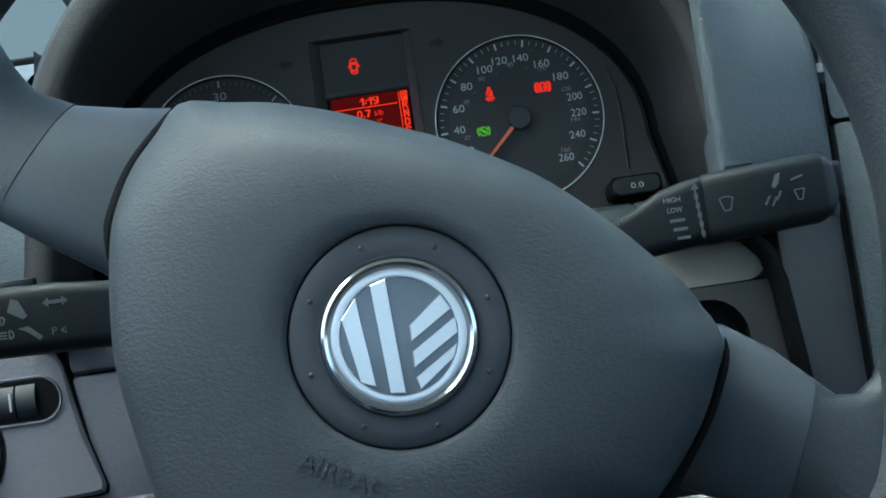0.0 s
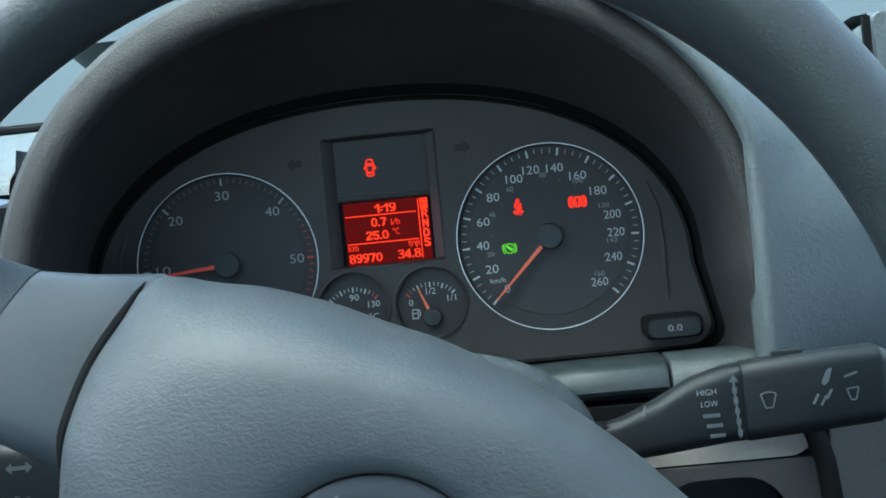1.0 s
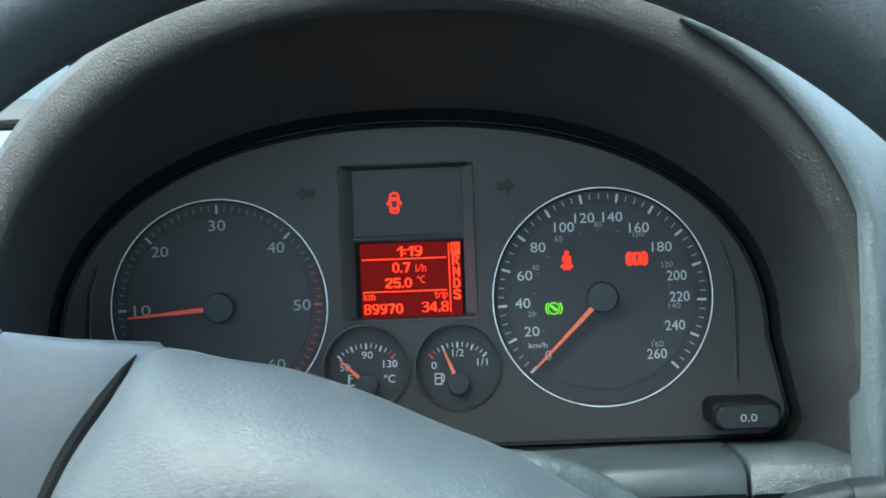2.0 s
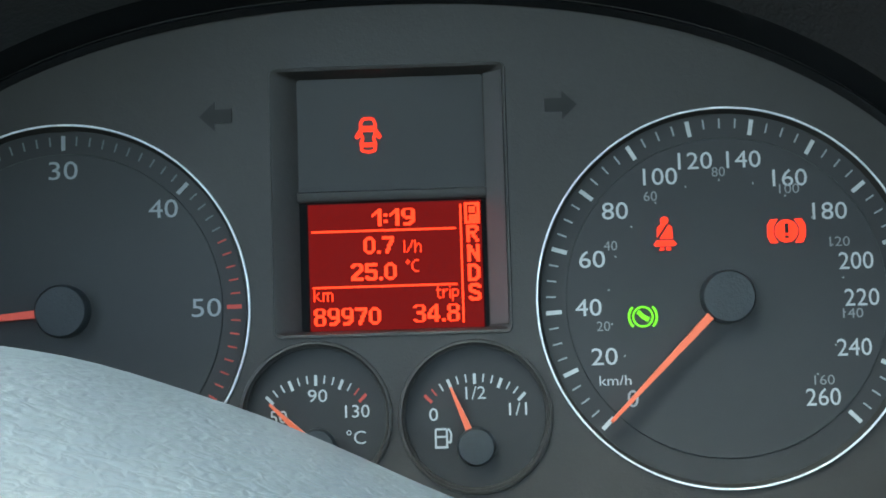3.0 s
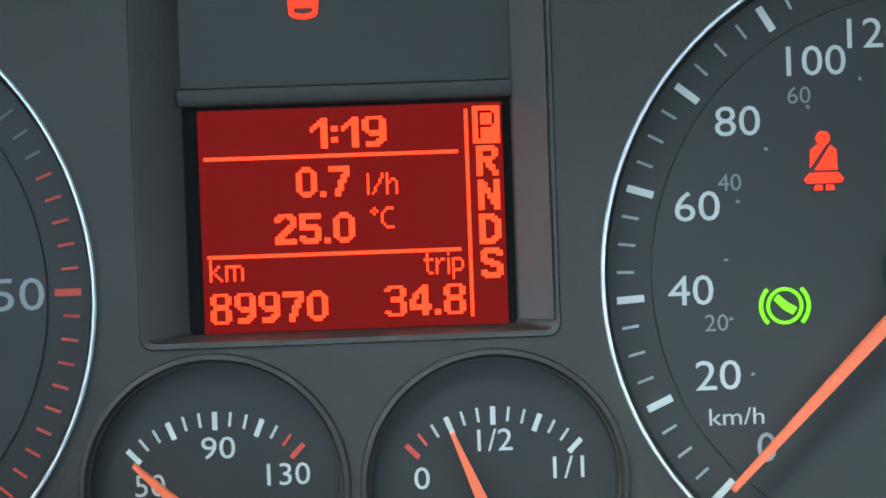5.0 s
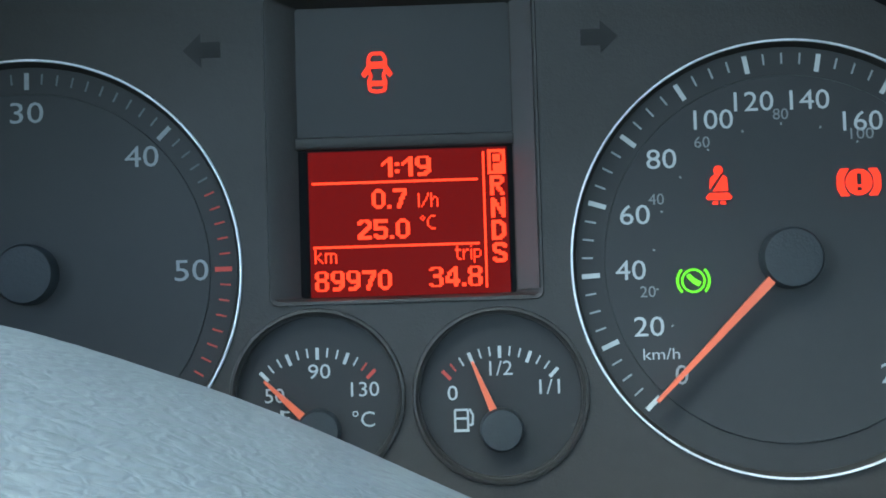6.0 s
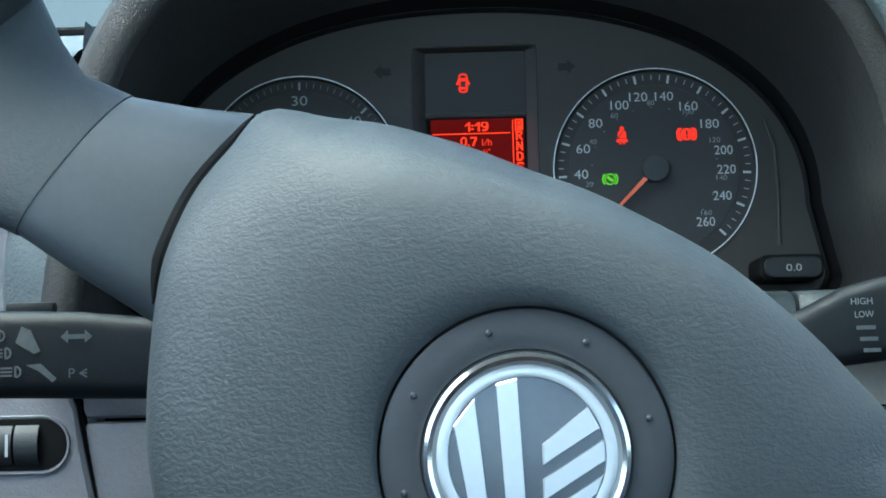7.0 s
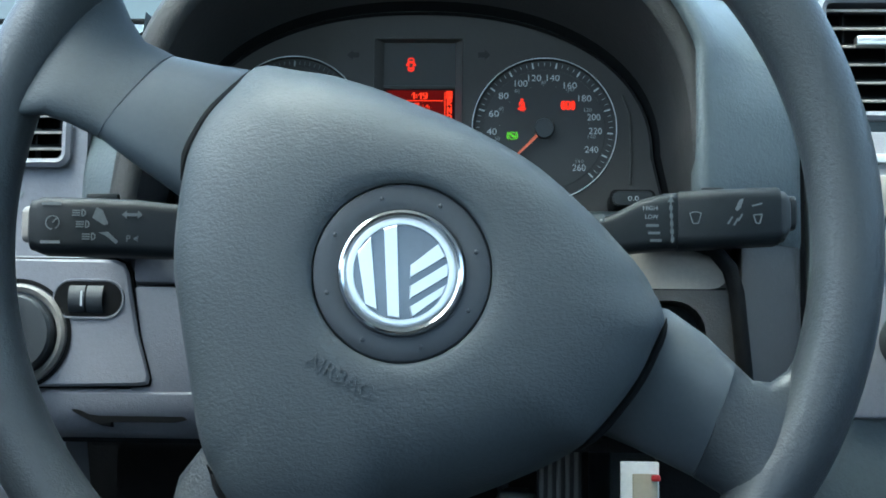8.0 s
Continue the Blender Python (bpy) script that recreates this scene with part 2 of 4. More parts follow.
def smoothed(values, a):
    """A closed smooth curve through evenly spaced values, at the angle a in degrees."""
    n = len(values)
    u = (a % 360) / 360 * n
    i, t = int(u) % n, u - int(u)
    p0, p1, p2, p3 = values[(i - 1) % n], values[i], values[(i + 1) % n], values[(i + 2) % n]
    return 0.5 * (2 * p1 + (p2 - p0) * t + (2 * p0 - 5 * p1 + 4 * p2 - p3) * t * t + (3 * p1 - p0 - 3 * p2 + p3) * t ** 3)


def sheet_with_holes(outline, holes, y):
    bm = bmesh.new()
    for loop in (outline, *holes):
        vs = [bm.verts.new((x, y, z)) for x, z in loop]
        for a, b in zip(vs, vs[1:] + vs[:1]):
            bm.edges.new((a, b))
    bmesh.ops.triangle_fill(bm, use_beauty=True, edges=list(bm.edges))
    return bm


def dome(a, top, low, y, z0=-0.02, power=2.2, drop=-0.068, flare=0.008, n=72, corner=0.012):
    """The outline of the cluster and of its hood: an arch over straight sides and a flat sill."""
    pts = []
    for i in range(n + 1):
        t = math.pi * i / n
        c, s = math.cos(t), math.sin(t)
        pts.append((a * math.copysign(abs(c) ** (2 / power), c), y, z0 + top * abs(s) ** (2 / power)))
    left, right = -(a + flare), a + flare
    for i in range(1, 7):
        u = i / 7
        pts.append((-(a + flare * u), y, z0 + (drop + corner - z0) * u))
    for i in range(7):
        t = math.pi + math.pi / 2 * i / 6
        pts.append((left + corner + corner * math.cos(t), y, drop + corner + corner * math.sin(t)))
    for i in range(1, 20):
        pts.append((left + corner + (right - left - 2 * corner) * i / 20, y, drop))
    for i in range(7):
        t = 1.5 * math.pi + math.pi / 2 * i / 6
        pts.append((right - corner + corner * math.cos(t), y, drop + corner + corner * math.sin(t)))
    for i in range(1, 7):
        u = 1 - i / 7
        pts.append((a + flare * u, y, z0 + (drop + corner - z0) * u))
    # the tunnel of the hood leans towards the middle of the car
    lean = min(0.0, y + 0.004) / -0.09
    return [(x * (1 - 0.033 * lean) + 0.0065 * lean, yy, z - 0.004 * lean) for x, yy, z in pts]

# ---- ground, shell of the car and what lies outside ----
part("ground", box(-400, -400, -0.40, 400, 400, -0.36), CONCRETE, thing("ground", "worn grey asphalt yard under the car", "ground", kind="structure", plan=False))
yard_wall = thing("backdrop", "grey rendered wall across the yard", "wall", (0, 14, -0.36), kind="structure", plan=False)
part("wall", box(-30, 14, -0.36, 30, 14.3, 4.6), PAINT, yard_wall)
# plain red panel put up in place of a parked red car
red_stand_in = thing("red_stand_in", "plain red panel standing in for a red parked car", "board", (2.1, 6.0, -0.36), plan=False)
part("board", box(1.665, 6.0, -0.36, 1.76, 6.03, 0.13, 0.008), REDPAINT, red_stand_in)

shell = thing("car_body", "car body with headliner, pillars and open driver's side", "car body", (0.4, -0.6, 0), kind="structure", plan=False)
part("floor", box(-0.42, -2.0, -0.04, 1.16, 0.62, 0.0), CARPET, shell)
part("bulkhead", box(-0.42, 0.62, -0.04, 1.16, 0.68, 0.52), CARPET, shell)
part("headliner", box(-0.40, -2.0, 1.14, 1.12, -0.38, 1.17, 0.01), ROOFCLOTH, shell)
# unseen side and rear panels, added to limit daylight and bounce some back
part("side_panel", box(1.12, -2.0, 0.0, 1.17, 0.62, 0.62), LOWER, shell)
part("rear_panel", box(-0.42, -2.05, 0.0, 1.16, -2.0, 0.72), LOWER, shell)
part("c_pillar", box(1.12, -2.0, 0.62, 1.17, -1.70, 1.14), ROOFCLOTH, shell)
part("rear_light_block", box(-0.46, -2.0, 0.10, -0.42, -0.95, 0.66), LOWER, shell)
part("door_light_block", box(-0.46, -0.80, 0.10, -0.42, 0.62, 0.60), LOWER, shell)
part("sill", box(-0.46, -2.0, -0.04, -0.42, 0.62, 0.10), MATT, shell)
for x0, x1 in ((-0.46, -0.41), (1.05, 1.12)):
    part("a_pillar", loft([[(x0, 0.62, 0.50), (x1, 0.62, 0.50), (x1, 0.70, 0.50), (x0, 0.70, 0.50)], [(x0, -0.38, 1.14), (x1, -0.38, 1.14), (x1, -0.31, 1.17), (x0, -0.31, 1.17)]], cap0=True, cap1=True), ROOFCLOTH, shell)
part("b_pillar", box(-0.44, -0.95, 0.0, -0.38, -0.80, 1.15, 0.01), ROOFCLOTH, shell)
screen = part("windscreen", loft([[(-0.36, 0.66, 0.515), (1.08, 0.66, 0.515), (1.08, 0.664, 0.518), (-0.36, 0.664, 0.518)], [(-0.36, -0.35, 1.15), (1.08, -0.35, 1.15), (1.08, -0.346, 1.154), (-0.36, -0.346, 1.154)]], cap0=True, cap1=True), GLASS, shell)
screen.visible_shadow = False

# ---- dashboard ----
dash = thing("dashboard", "dark grey grained dashboard with arched instrument hood", "dashboard", (0, 0, -0.2), kind="structure")
inner = [dome(0.166, 0.105, 0, -0.004, drop=-0.068), dome(0.1695, 0.1105, 0, -0.012, drop=-0.0685), dome(0.1735, 0.122, 0, -0.035, drop=-0.070), dome(0.1765, 0.135, 0, -0.062, drop=-0.073),
         dome(0.1800, 0.144, 0, -0.082, drop=-0.076), dome(0.1812, 0.1470, 0, -0.090, drop=-0.078)]
# black band: the shade between cluster and hood is put in as colour
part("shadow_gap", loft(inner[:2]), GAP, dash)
part("hood", loft(inner[1:4]), HOOD, dash, "black inner hood of the instruments")
outer = [dome(0.1812, 0.1470, 0, -0.090, drop=-0.078), dome(0.1845, 0.1510, 0, -0.0940, drop=-0.080), dome(0.193, 0.161, 0, -0.094, drop=-0.083), dome(0.199, 0.168, 0, -0.090, drop=-0.086),
         dome(0.203, 0.172, 0, -0.082, drop=-0.090), dome(0.206, 0.175, 0, -0.06, drop=-0.095), dome(0.208, 0.180, 0, 0.14, drop=-0.1)]
# the lip of the hood is grained black and open along the bottom; the passenger side of the shell is wrapped in the dashboard skin
count = len(outer[0])
arched = list(range(count - 13, count)) + list(range(86))
wrapped = list(range(count - 13, count)) + list(range(15))
free = list(range(14, 86))
part("hood_front", loft([[ring_row[i] for i in arched] for ring_row in inner[3:]], wrap=False), HOOD, dash)
part("hood_lip", loft([[ring_row[i] for i in arched] for ring_row in outer[:4]], wrap=False), LIP, dash, "grained black lip of the instrument hood", smooth=80)
part("hood_shell", loft([[ring_row[i] for i in free] for ring_row in outer[3:]], wrap=False), LIP, dash, smooth=80)
part("hood_side", loft([[ring_row[i] for i in wrapped] for ring_row in outer[3:]], wrap=False), DASH, dash, smooth=80)


def sweep_x(profile, xs, bm=None):
    """A profile in y and z carried across x."""
    return loft([[(x, y, z) for y, z in profile] for x in xs], wrap=False, bm=bm)


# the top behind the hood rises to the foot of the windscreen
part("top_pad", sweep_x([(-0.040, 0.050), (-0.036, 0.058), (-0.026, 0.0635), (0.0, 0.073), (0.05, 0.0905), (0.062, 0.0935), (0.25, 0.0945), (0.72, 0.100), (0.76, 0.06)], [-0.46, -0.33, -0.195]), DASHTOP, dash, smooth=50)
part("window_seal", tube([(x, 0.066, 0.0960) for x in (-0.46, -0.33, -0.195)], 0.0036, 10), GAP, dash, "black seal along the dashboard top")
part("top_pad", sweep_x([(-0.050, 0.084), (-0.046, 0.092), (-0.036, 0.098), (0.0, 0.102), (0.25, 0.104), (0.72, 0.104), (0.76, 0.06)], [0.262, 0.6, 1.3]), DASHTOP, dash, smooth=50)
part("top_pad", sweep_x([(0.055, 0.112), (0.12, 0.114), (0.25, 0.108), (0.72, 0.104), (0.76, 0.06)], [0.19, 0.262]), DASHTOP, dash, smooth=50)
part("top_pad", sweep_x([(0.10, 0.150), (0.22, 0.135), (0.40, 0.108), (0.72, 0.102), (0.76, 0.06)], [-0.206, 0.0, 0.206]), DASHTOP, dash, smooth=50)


def flank(x0, x1, ys, z0, z1, mat, name, edge=0.006, arch=None):
    """An upright panel whose face runs from the depth ys[0] at x0 to ys[1] at x1, with rounded long edges; arch: half width and height of the hood that it follows."""
    ya, yb = ys
    zs = [z1 + 0.001] + [z1 - 0.005 * i for i in range(30)] + [z1 - 0.15, z0 + 0.004, z0]
    back = [0.160] + [0.150 * (1 - min(1.0, 0.005 * i / 0.125)) ** 1.9 for i in range(30)] + [0.0, 0.0, 0.004]
    # beside the hood the face stays forward; away from it the upper part leans back
    lean = [0.0, 0.0, 0.02, 0.05, 0.30, 0.85, 1, 1, 1, 1] if arch else [0.12, 0.15, 0.25, 0.42, 0.6, 0.95, 1, 1, 1, 1]
    loops = []
    for row, (z, b) in enumerate(zip(zs, back)):
        xa = x0
        if arch and z > -0.02:
            xa = min(x0, arch[0] * max(0.0, 1 - ((z + 0.02) / arch[1]) ** 2.2) ** (1 / 2.2))
        loop = []
        for (u, d), k in zip(((-0.02, 0.03), (0.0, edge), (0.04, edge * 0.25), (0.10, 0), (0.25, 0), (0.5, 0), (0.90, 0), (0.96, edge * 0.25), (1.0, edge), (1.0, 0.03)), lean):
            y = ya + (yb - ya) * u + d + b * k
            loop.append((xa + (x1 - xa) * u, 0.12 if row == 0 else y, z))
        loops.append(loop)
    return part(name, loft(loops, wrap=False), mat, dash, smooth=70)


flank(0.1845, 0.256, (-0.1050, -0.066), -0.090, 0.114, DASH, "flank_panel", 0.007, (0.1930, 0.161))
# lower half of the same flank, its shade put in by a darker material
low = [(x, y) for x, y in ((0.212, -0.040), (0.2122, -0.080), (0.2135, -0.0845), (0.217, -0.0846), (0.236, -0.0726), (0.2495, -0.0641), (0.2535, -0.0600), (0.256, -0.054), (0.256, -0.030))]
part("flank_panel", loft([[(x, y, z) for x, y in low] for z in (-0.0885, -0.16, -0.22, -0.30)], wrap=False), PLATE, dash, smooth=50)
flank(-0.1855, -0.2255, (-0.080, -0.052), -0.100, 0.072, DASH, "flank_panel", 0.008)


edge_line = [(0.090, 0.114), (0.052, 0.102), (0.022, 0.084), (-0.008, 0.059), (-0.034, 0.029), (-0.052, -0.006), (-0.045, -0.02), (0.30, -0.02), (0.30, 0.106)]
part("flank_cheek", loft([[(x, y, z - 0.001) for y, z in edge_line] for x in (0.2535, 0.2620)], cap0=True, cap1=True), DASH, dash)


def holed(x0, z0, x1, z1, hx0, hz0, hx1, hz1, y0, y1, mat, name):
    """A face of the dashboard with an opening for a vent."""
    bm = sheet_with_holes(rounded(x0, z0, x1, z1, 0.004, 3), [rounded(hx0, hz0, hx1, hz1, 0.004, 3)], y0)
    for loop in (rounded(x0, z0, x1, z1, 0.004, 3), rounded(hx0, hz0, hx1, hz1, 0.004, 3)):
        loft([[(x, y0, z) for x, z in loop], [(x, y1, z) for x, z in loop]], bm=bm)
    bmesh.ops.remove_doubles(bm, verts=bm.verts, dist=1e-6)
    return part(name, bm, mat, dash)


holed(-0.46, -0.100, -0.2235, 0.056, -0.3075, -0.033, -0.2375, 0.028, -0.046, 0.02, LOWER, "side_face")
part("backing", box(-0.46, -0.045, -0.222, -0.07, -0.02, -0.095), GAP, dash)
part("centre_panel", box(0.262, -0.050, -0.036, 0.50, 0.02, -0.30, 0.004), DASH, dash)
holed(0.262, -0.0345, 0.50, 0.096, 0.274, 0.0, 0.402, 0.078, -0.050, 0.02, DASH, "centre_panel")

# black block in place of the shaded void under the sill
part("sill_shade", box(-0.09, -0.0795, -0.108, 0.1300, -0.05, -0.0870), GAP, dash)
# the sill under the instruments, with a split near its end
SILL_FORM = ((-0.018, -0.0672), (-0.030, -0.0664), (-0.062, -0.0668), (-0.070, -0.0682), (-0.0745, -0.0712), (-0.0770, -0.0800), (-0.0755, -0.0822), (-0.060, -0.0830))
part("sill_cover", loft([[(x, y, z + drop) for y, z in SILL_FORM] for x, drop in ((-0.15, -0.004), (-0.06, -0.002), (0.06, -0.001), (0.10, 0.0), (0.1390, 0.0), (0.1400, -0.001))], cap0=True, cap1=True), SILL, dash, smooth=50)
part("sill_end", loft([[(x, y - 0.0005, z + drop) for y, z in SILL_FORM] for x, drop in ((0.1418, -0.0012), (0.1428, -0.0002), (0.165, 0.0), (0.186, 0.0))], cap0=True, cap1=True), COLUMN, dash, smooth=50)

# surround of the column and the lower panels
part("column_surround", prism(rounded(-0.092, -0.1190, 0.207, -0.0935, 0.0125), -0.078, -0.03), PALE, dash, "pale grey plate round the column")
part("joint", box(-0.092, -0.0775, -0.1215, 0.2045, -0.05, -0.1180), GAP, dash)
recess = rounded(0.128, -0.196, 0.1912, -0.1268, 0.021)
bm = sheet_with_holes(rounded(-0.092, -0.212, 0.2110, -0.1200, 0.003, 3), [recess], -0.0805)
for loop, y1 in ((recess, -0.046), (rounded(-0.092, -0.212, 0.2110, -0.1200, 0.003, 3), -0.05)):
    loft([[(x, -0.0805, z) for x, z in loop], [(x, y1, z) for x, z in loop]], bm=bm)
bmesh.ops.remove_doubles(bm, verts=bm.verts, dist=1e-6)
part("column_surround", bm, PLATE, dash, "dark grey lower plate with a rounded lock recess")
part("recess_back", box(0.120, -0.0470, -0.205, 0.198, -0.040, -0.122), STALK, dash)
# black tube drawn where the gap round the column lies in shadow
gap_shade = [(0.150, -0.086), (0.178, -0.088), (0.196, -0.094), (0.206, -0.106), (0.2105, -0.122), (0.213, -0.15), (0.2155, -0.18), (0.218, -0.30)]
part("gap_shade", tube([(x, -0.0830, z) for x, z in gap_shade], 0.0052, 12), GAP, dash, "black line for the shaded gap at the column opening")
part("joint", bar(0.2585, -0.30, 0.2585, 0.095, 0.004, -0.045, thick=0.004), GAP, dash)
part("lower_panel", box(-0.1835, -0.064, -0.117, -0.07, -0.01, -0.098, 0.004), LOWER, dash)
part("lower_panel", box(-0.1835, -0.062, -0.192, -0.07, -0.01, -0.1185, 0.003), LOWER, dash)
part("lower_panel", box(-0.46, -0.056, -0.185, -0.1775, -0.01, -0.098, 0.004), LOWER, dash)
part("knee_roll", loft([[(x, y, z) for y, z in ((-0.02, -0.1865), (-0.0605, -0.1868), (-0.0635, -0.190), (-0.0632, -0.200), (-0.056, -0.2125), (-0.045, -0.219), (-0.02, -0.219))] for x in (-0.46, -0.30, -0.07)], cap0=True, cap1=True), LOWER, dash)
part("side_trim", loft([[(-0.46, -0.045, -0.217), (-0.2305, -0.045, -0.217), (-0.2235, -0.02, -0.217), (-0.46, -0.02, -0.217)], [(-0.46, -0.02, -0.36), (-0.2175, -0.02, -0.36), (-0.2115, 0.0, -0.36), (-0.46, 0.0, -0.36)]], cap0=True, cap1=True), LOWER, dash)
part("footwell_lining", box(-0.30, 0.34, -0.75, 0.40, 0.36, -0.10), CARPET, dash)
part("tunnel_side", box(0.137, 0.04, -0.75, 0.172, 0.33, -0.20, 0.006), DASH, dash)
part("footwell_lining", box(-0.46, -0.01, -0.225, 0.26, 0.36, -0.215), CARPET, dash)

# ---- lamp switch plate, with its turning switch and two small wheels ----
plate = thing("light_switch_plate", "grey plastic plate with rotary lamp switch", "switch plate", (-0.24, -0.06, -0.14), shift=(0.0125, 0, -0.002))
outline = [(-0.285, -0.0995), (-0.208, -0.0995), (-0.202, -0.102), (-0.1985, -0.109), (-0.1955, -0.125), (-0.1905, -0.150), (-0.1825, -0.1775), (-0.1835, -0.1815), (-0.188, -0.1825), (-0.285, -0.1845)]
part("shadow_gap", prism([(x + 0.0015 * (1 if x > -0.24 else -1), z + 0.0012 * (1 if z > -0.14 else -1)) for x, z in outline], -0.0625, -0.05), GAP, plate)
part("plate", prism(outline, -0.0665, -0.05, bevel=0.0016), LOWER, plate)
part("slot", prism(rounded(-0.247, -0.1375, -0.202, -0.1145, 0.0112), -0.0675, -0.06), GAP, plate, "black oval slot")
for x0, x1 in ((-0.2370, -0.2262), (-0.2250, -0.2142)):
    wheel_bm = loft([[(x, -0.0630 - 0.0085 * math.cos(a), -0.126 + 0.0108 * math.sin(a)) for a in [math.pi * (i / 8 - 0.5) for i in range(9)]] for x in (x0, x0 + 0.0006, x1 - 0.0006, x1)], wrap=False)
    part("dimmer_wheel", wheel_bm, MATT, plate)
part("slot_rim", loft([[(x, y, z) for x, z in rounded(-0.247 - e, -0.1375 - e, -0.202 + e, -0.1145 + e, 0.0112 + e)] for e, y in ((0.0020, -0.0660), (0.0014, -0.0678), (0.0004, -0.0676), (-0.0006, -0.0650))]), LOWER, plate)
part("mark", bar(-0.2280, -0.121, -0.2280, -0.131, 0.0012, -0.0714), WHITE, plate)
part("rotary_collar", lathe(-0.272, -0.150, [(0.034, -0.060), (0.0335, -0.0695), (0.0315, -0.0715), (0.0285, -0.0695), (0.0275, -0.064)], cap=False), PALE, plate, "pale ring of the lamp switch")
part("rotary_well", lathe(-0.272, -0.150, [(0.0372, -0.0672), (0.0345, -0.0675), (0.0335, -0.060), (0.02, -0.0655)], cap=False), GAP, plate)
part("rotary_switch", lathe(-0.272, -0.150, [(0.0272, -0.0655), (0.0262, -0.0765), (0.0245, -0.0785), (0.010, -0.0790), (0.002, -0.0790)]), MATT, plate, "black rotary switch knob")
part("switch_grip", box(-0.275, -0.086, -0.174, -0.269, -0.078, -0.126, 0.002), MATT, plate)

flap = thing("storage_flap", "grey storage flap with a finger slot", "storage flap", (-0.2, -0.066, -0.2), shift=(0.0125, 0, 0))
slot = [(-0.234, -0.2000), (-0.228, -0.2010), (-0.223, -0.2035), (-0.215, -0.2045), (-0.160, -0.2045), (-0.157, -0.2065), (-0.165, -0.2085), (-0.205, -0.2085), (-0.214, -0.2100), (-0.221, -0.2078), (-0.232, -0.2022)]
# the slot's dark inside and the shadow below it are black pieces laid on
part("finger_slot", prism(slot, -0.0642, -0.052), GAP, flap, "dark finger slot")
part("slot_shadow", prism([(-0.221, -0.2078), (-0.207, -0.2082), (-0.2068, -0.2118), (-0.213, -0.2110)], -0.0630, -0.05), GAP, flap)


# ---- air vents ----
def vent(name, label, x0, x1, z0, z1, y, slats, knob=None):
    v = thing(name, label, "air vent", ((x0 + x1) / 2, y, (z0 + z1) / 2), group="air vents")
    b = 0.006
    frame_loops = [[(x, yy, z) for x, z in rounded(x0 - e, z0 - e, x1 + e, z1 + e, r)] for e, yy, r in ((b, y + 0.01, 0.009), (b, y - 0.003, 0.009), (b * 0.5, y - 0.005, 0.007), (0, y - 0.003, 0.004), (0, y + 0.03, 0.004))]
    part("frame", loft(frame_loops), LOWER, v)
    part("duct", prism(rounded(x0, z0, x1, z1, 0.003), y + 0.028, y + 0.032), GAP, v, "dark duct behind the slats")
    for i in range(slats):
        z = z0 + (z1 - z0) * (i + 0.6) / slats
        part("slat", loft([[(x, y + 0.001, z - 0.0008), (x, y + 0.0002, z + 0.0003), (x, y + 0.0012, z + 0.0014), (x, y + 0.016, z + 0.0065), (x, y + 0.016, z + 0.0045)] for x in (x0 + 0.0005, x1 - 0.0005)], cap0=True, cap1=True), MATT, v)
        # pale strip along each slat paints the light its edge catches
        part("slat_glint", box(x0 + 0.0005, y - 0.0004, z - 0.0006, x1 - 0.0005, y + 0.0010, z + 0.0010), PALE, v)
    for i in range(4):
        x = x0 + (x1 - x0) * (i + 0.5) / 4
        part("upright_vane", box(x - 0.0006, y + 0.018, z0, x + 0.0006, y + 0.027, z1), MATT, v)
    if knob:
        part("slider", box(knob[0], y - 0.006, knob[1], knob[2], y + 0.004, knob[3], 0.0015), SATIN, v, "silver slider")
    return v


vent("air_vent", "dark slatted side air vent in a grey frame", -0.3055, -0.2395, -0.031, 0.026, -0.048, 5)
vent("air_vent", "dark slatted centre air vent with silver slider", 0.276, 0.40, 0.002, 0.076, -0.052, 6, (0.295, 0.046, 0.345, 0.053))
stack = thing("centre_controls", "grey centre control unit with silver edges", "control unit", (0.34, -0.05, -0.1))
part("face", box(0.285, -0.058, -0.20, 0.46, -0.046, -0.012, 0.003), LOWER, stack)
part("edge_strip", box(0.300, -0.061, -0.0335, 0.46, -0.057, -0.0275, 0.001), SATIN, stack, "silver strip")
part("button", box(0.305, -0.064, -0.070, 0.335, -0.057, -0.042, 0.002), PALE, stack)
part("button", box(0.305, -0.064, -0.106, 0.335, -0.057, -0.078, 0.002), PALE, stack)
part("knob", lathe(0.325, -0.150, [(0.020, -0.056), (0.0195, -0.074), (0.018, -0.076), (0.004, -0.076)]), MATT, stack, "black round knob")
part("defrost_mark", joined(*[bar(-0.2800 + i * 0.004, -0.058, -0.2780 + i * 0.004, -0.053, 0.0012, -0.0464) for i in range(4)]), DIMWHITE, dash)

# ---- steering column cover ----
column = thing("column_cover", "dark grey plastic steering column cover", "column cover", (0, -0.12, -0.11))


def oval(y, hw, hz, cz, n=56, power=2.7):
    return [(hw * math.copysign(abs(math.cos(t)) ** (2 / power), math.cos(t)), y, cz + hz * math.copysign(abs(math.sin(t)) ** (2 / power), math.sin(t))) for t in [2 * math.pi * i / n for i in range(n)]]


part("upper_cover", loft([oval(-0.02, 0.099, 0.044, -0.116), oval(-0.07, 0.100, 0.052, -0.115), oval(-0.122, 0.1035, 0.0650, -0.114), oval(-0.132, 0.1035, 0.0662, -0.114), oval(-0.137, 0.1020, 0.0648, -0.114), oval(-0.1395, 0.0995, 0.0622, -0.114), oval(-0.1405, 0.0955, 0.0580, -0.114), oval(-0.150, 0.080, 0.042, -0.114), oval(-0.182, 0.06, 0.03, -0.115)], cap1=True), COLUMN, column, smooth=60)
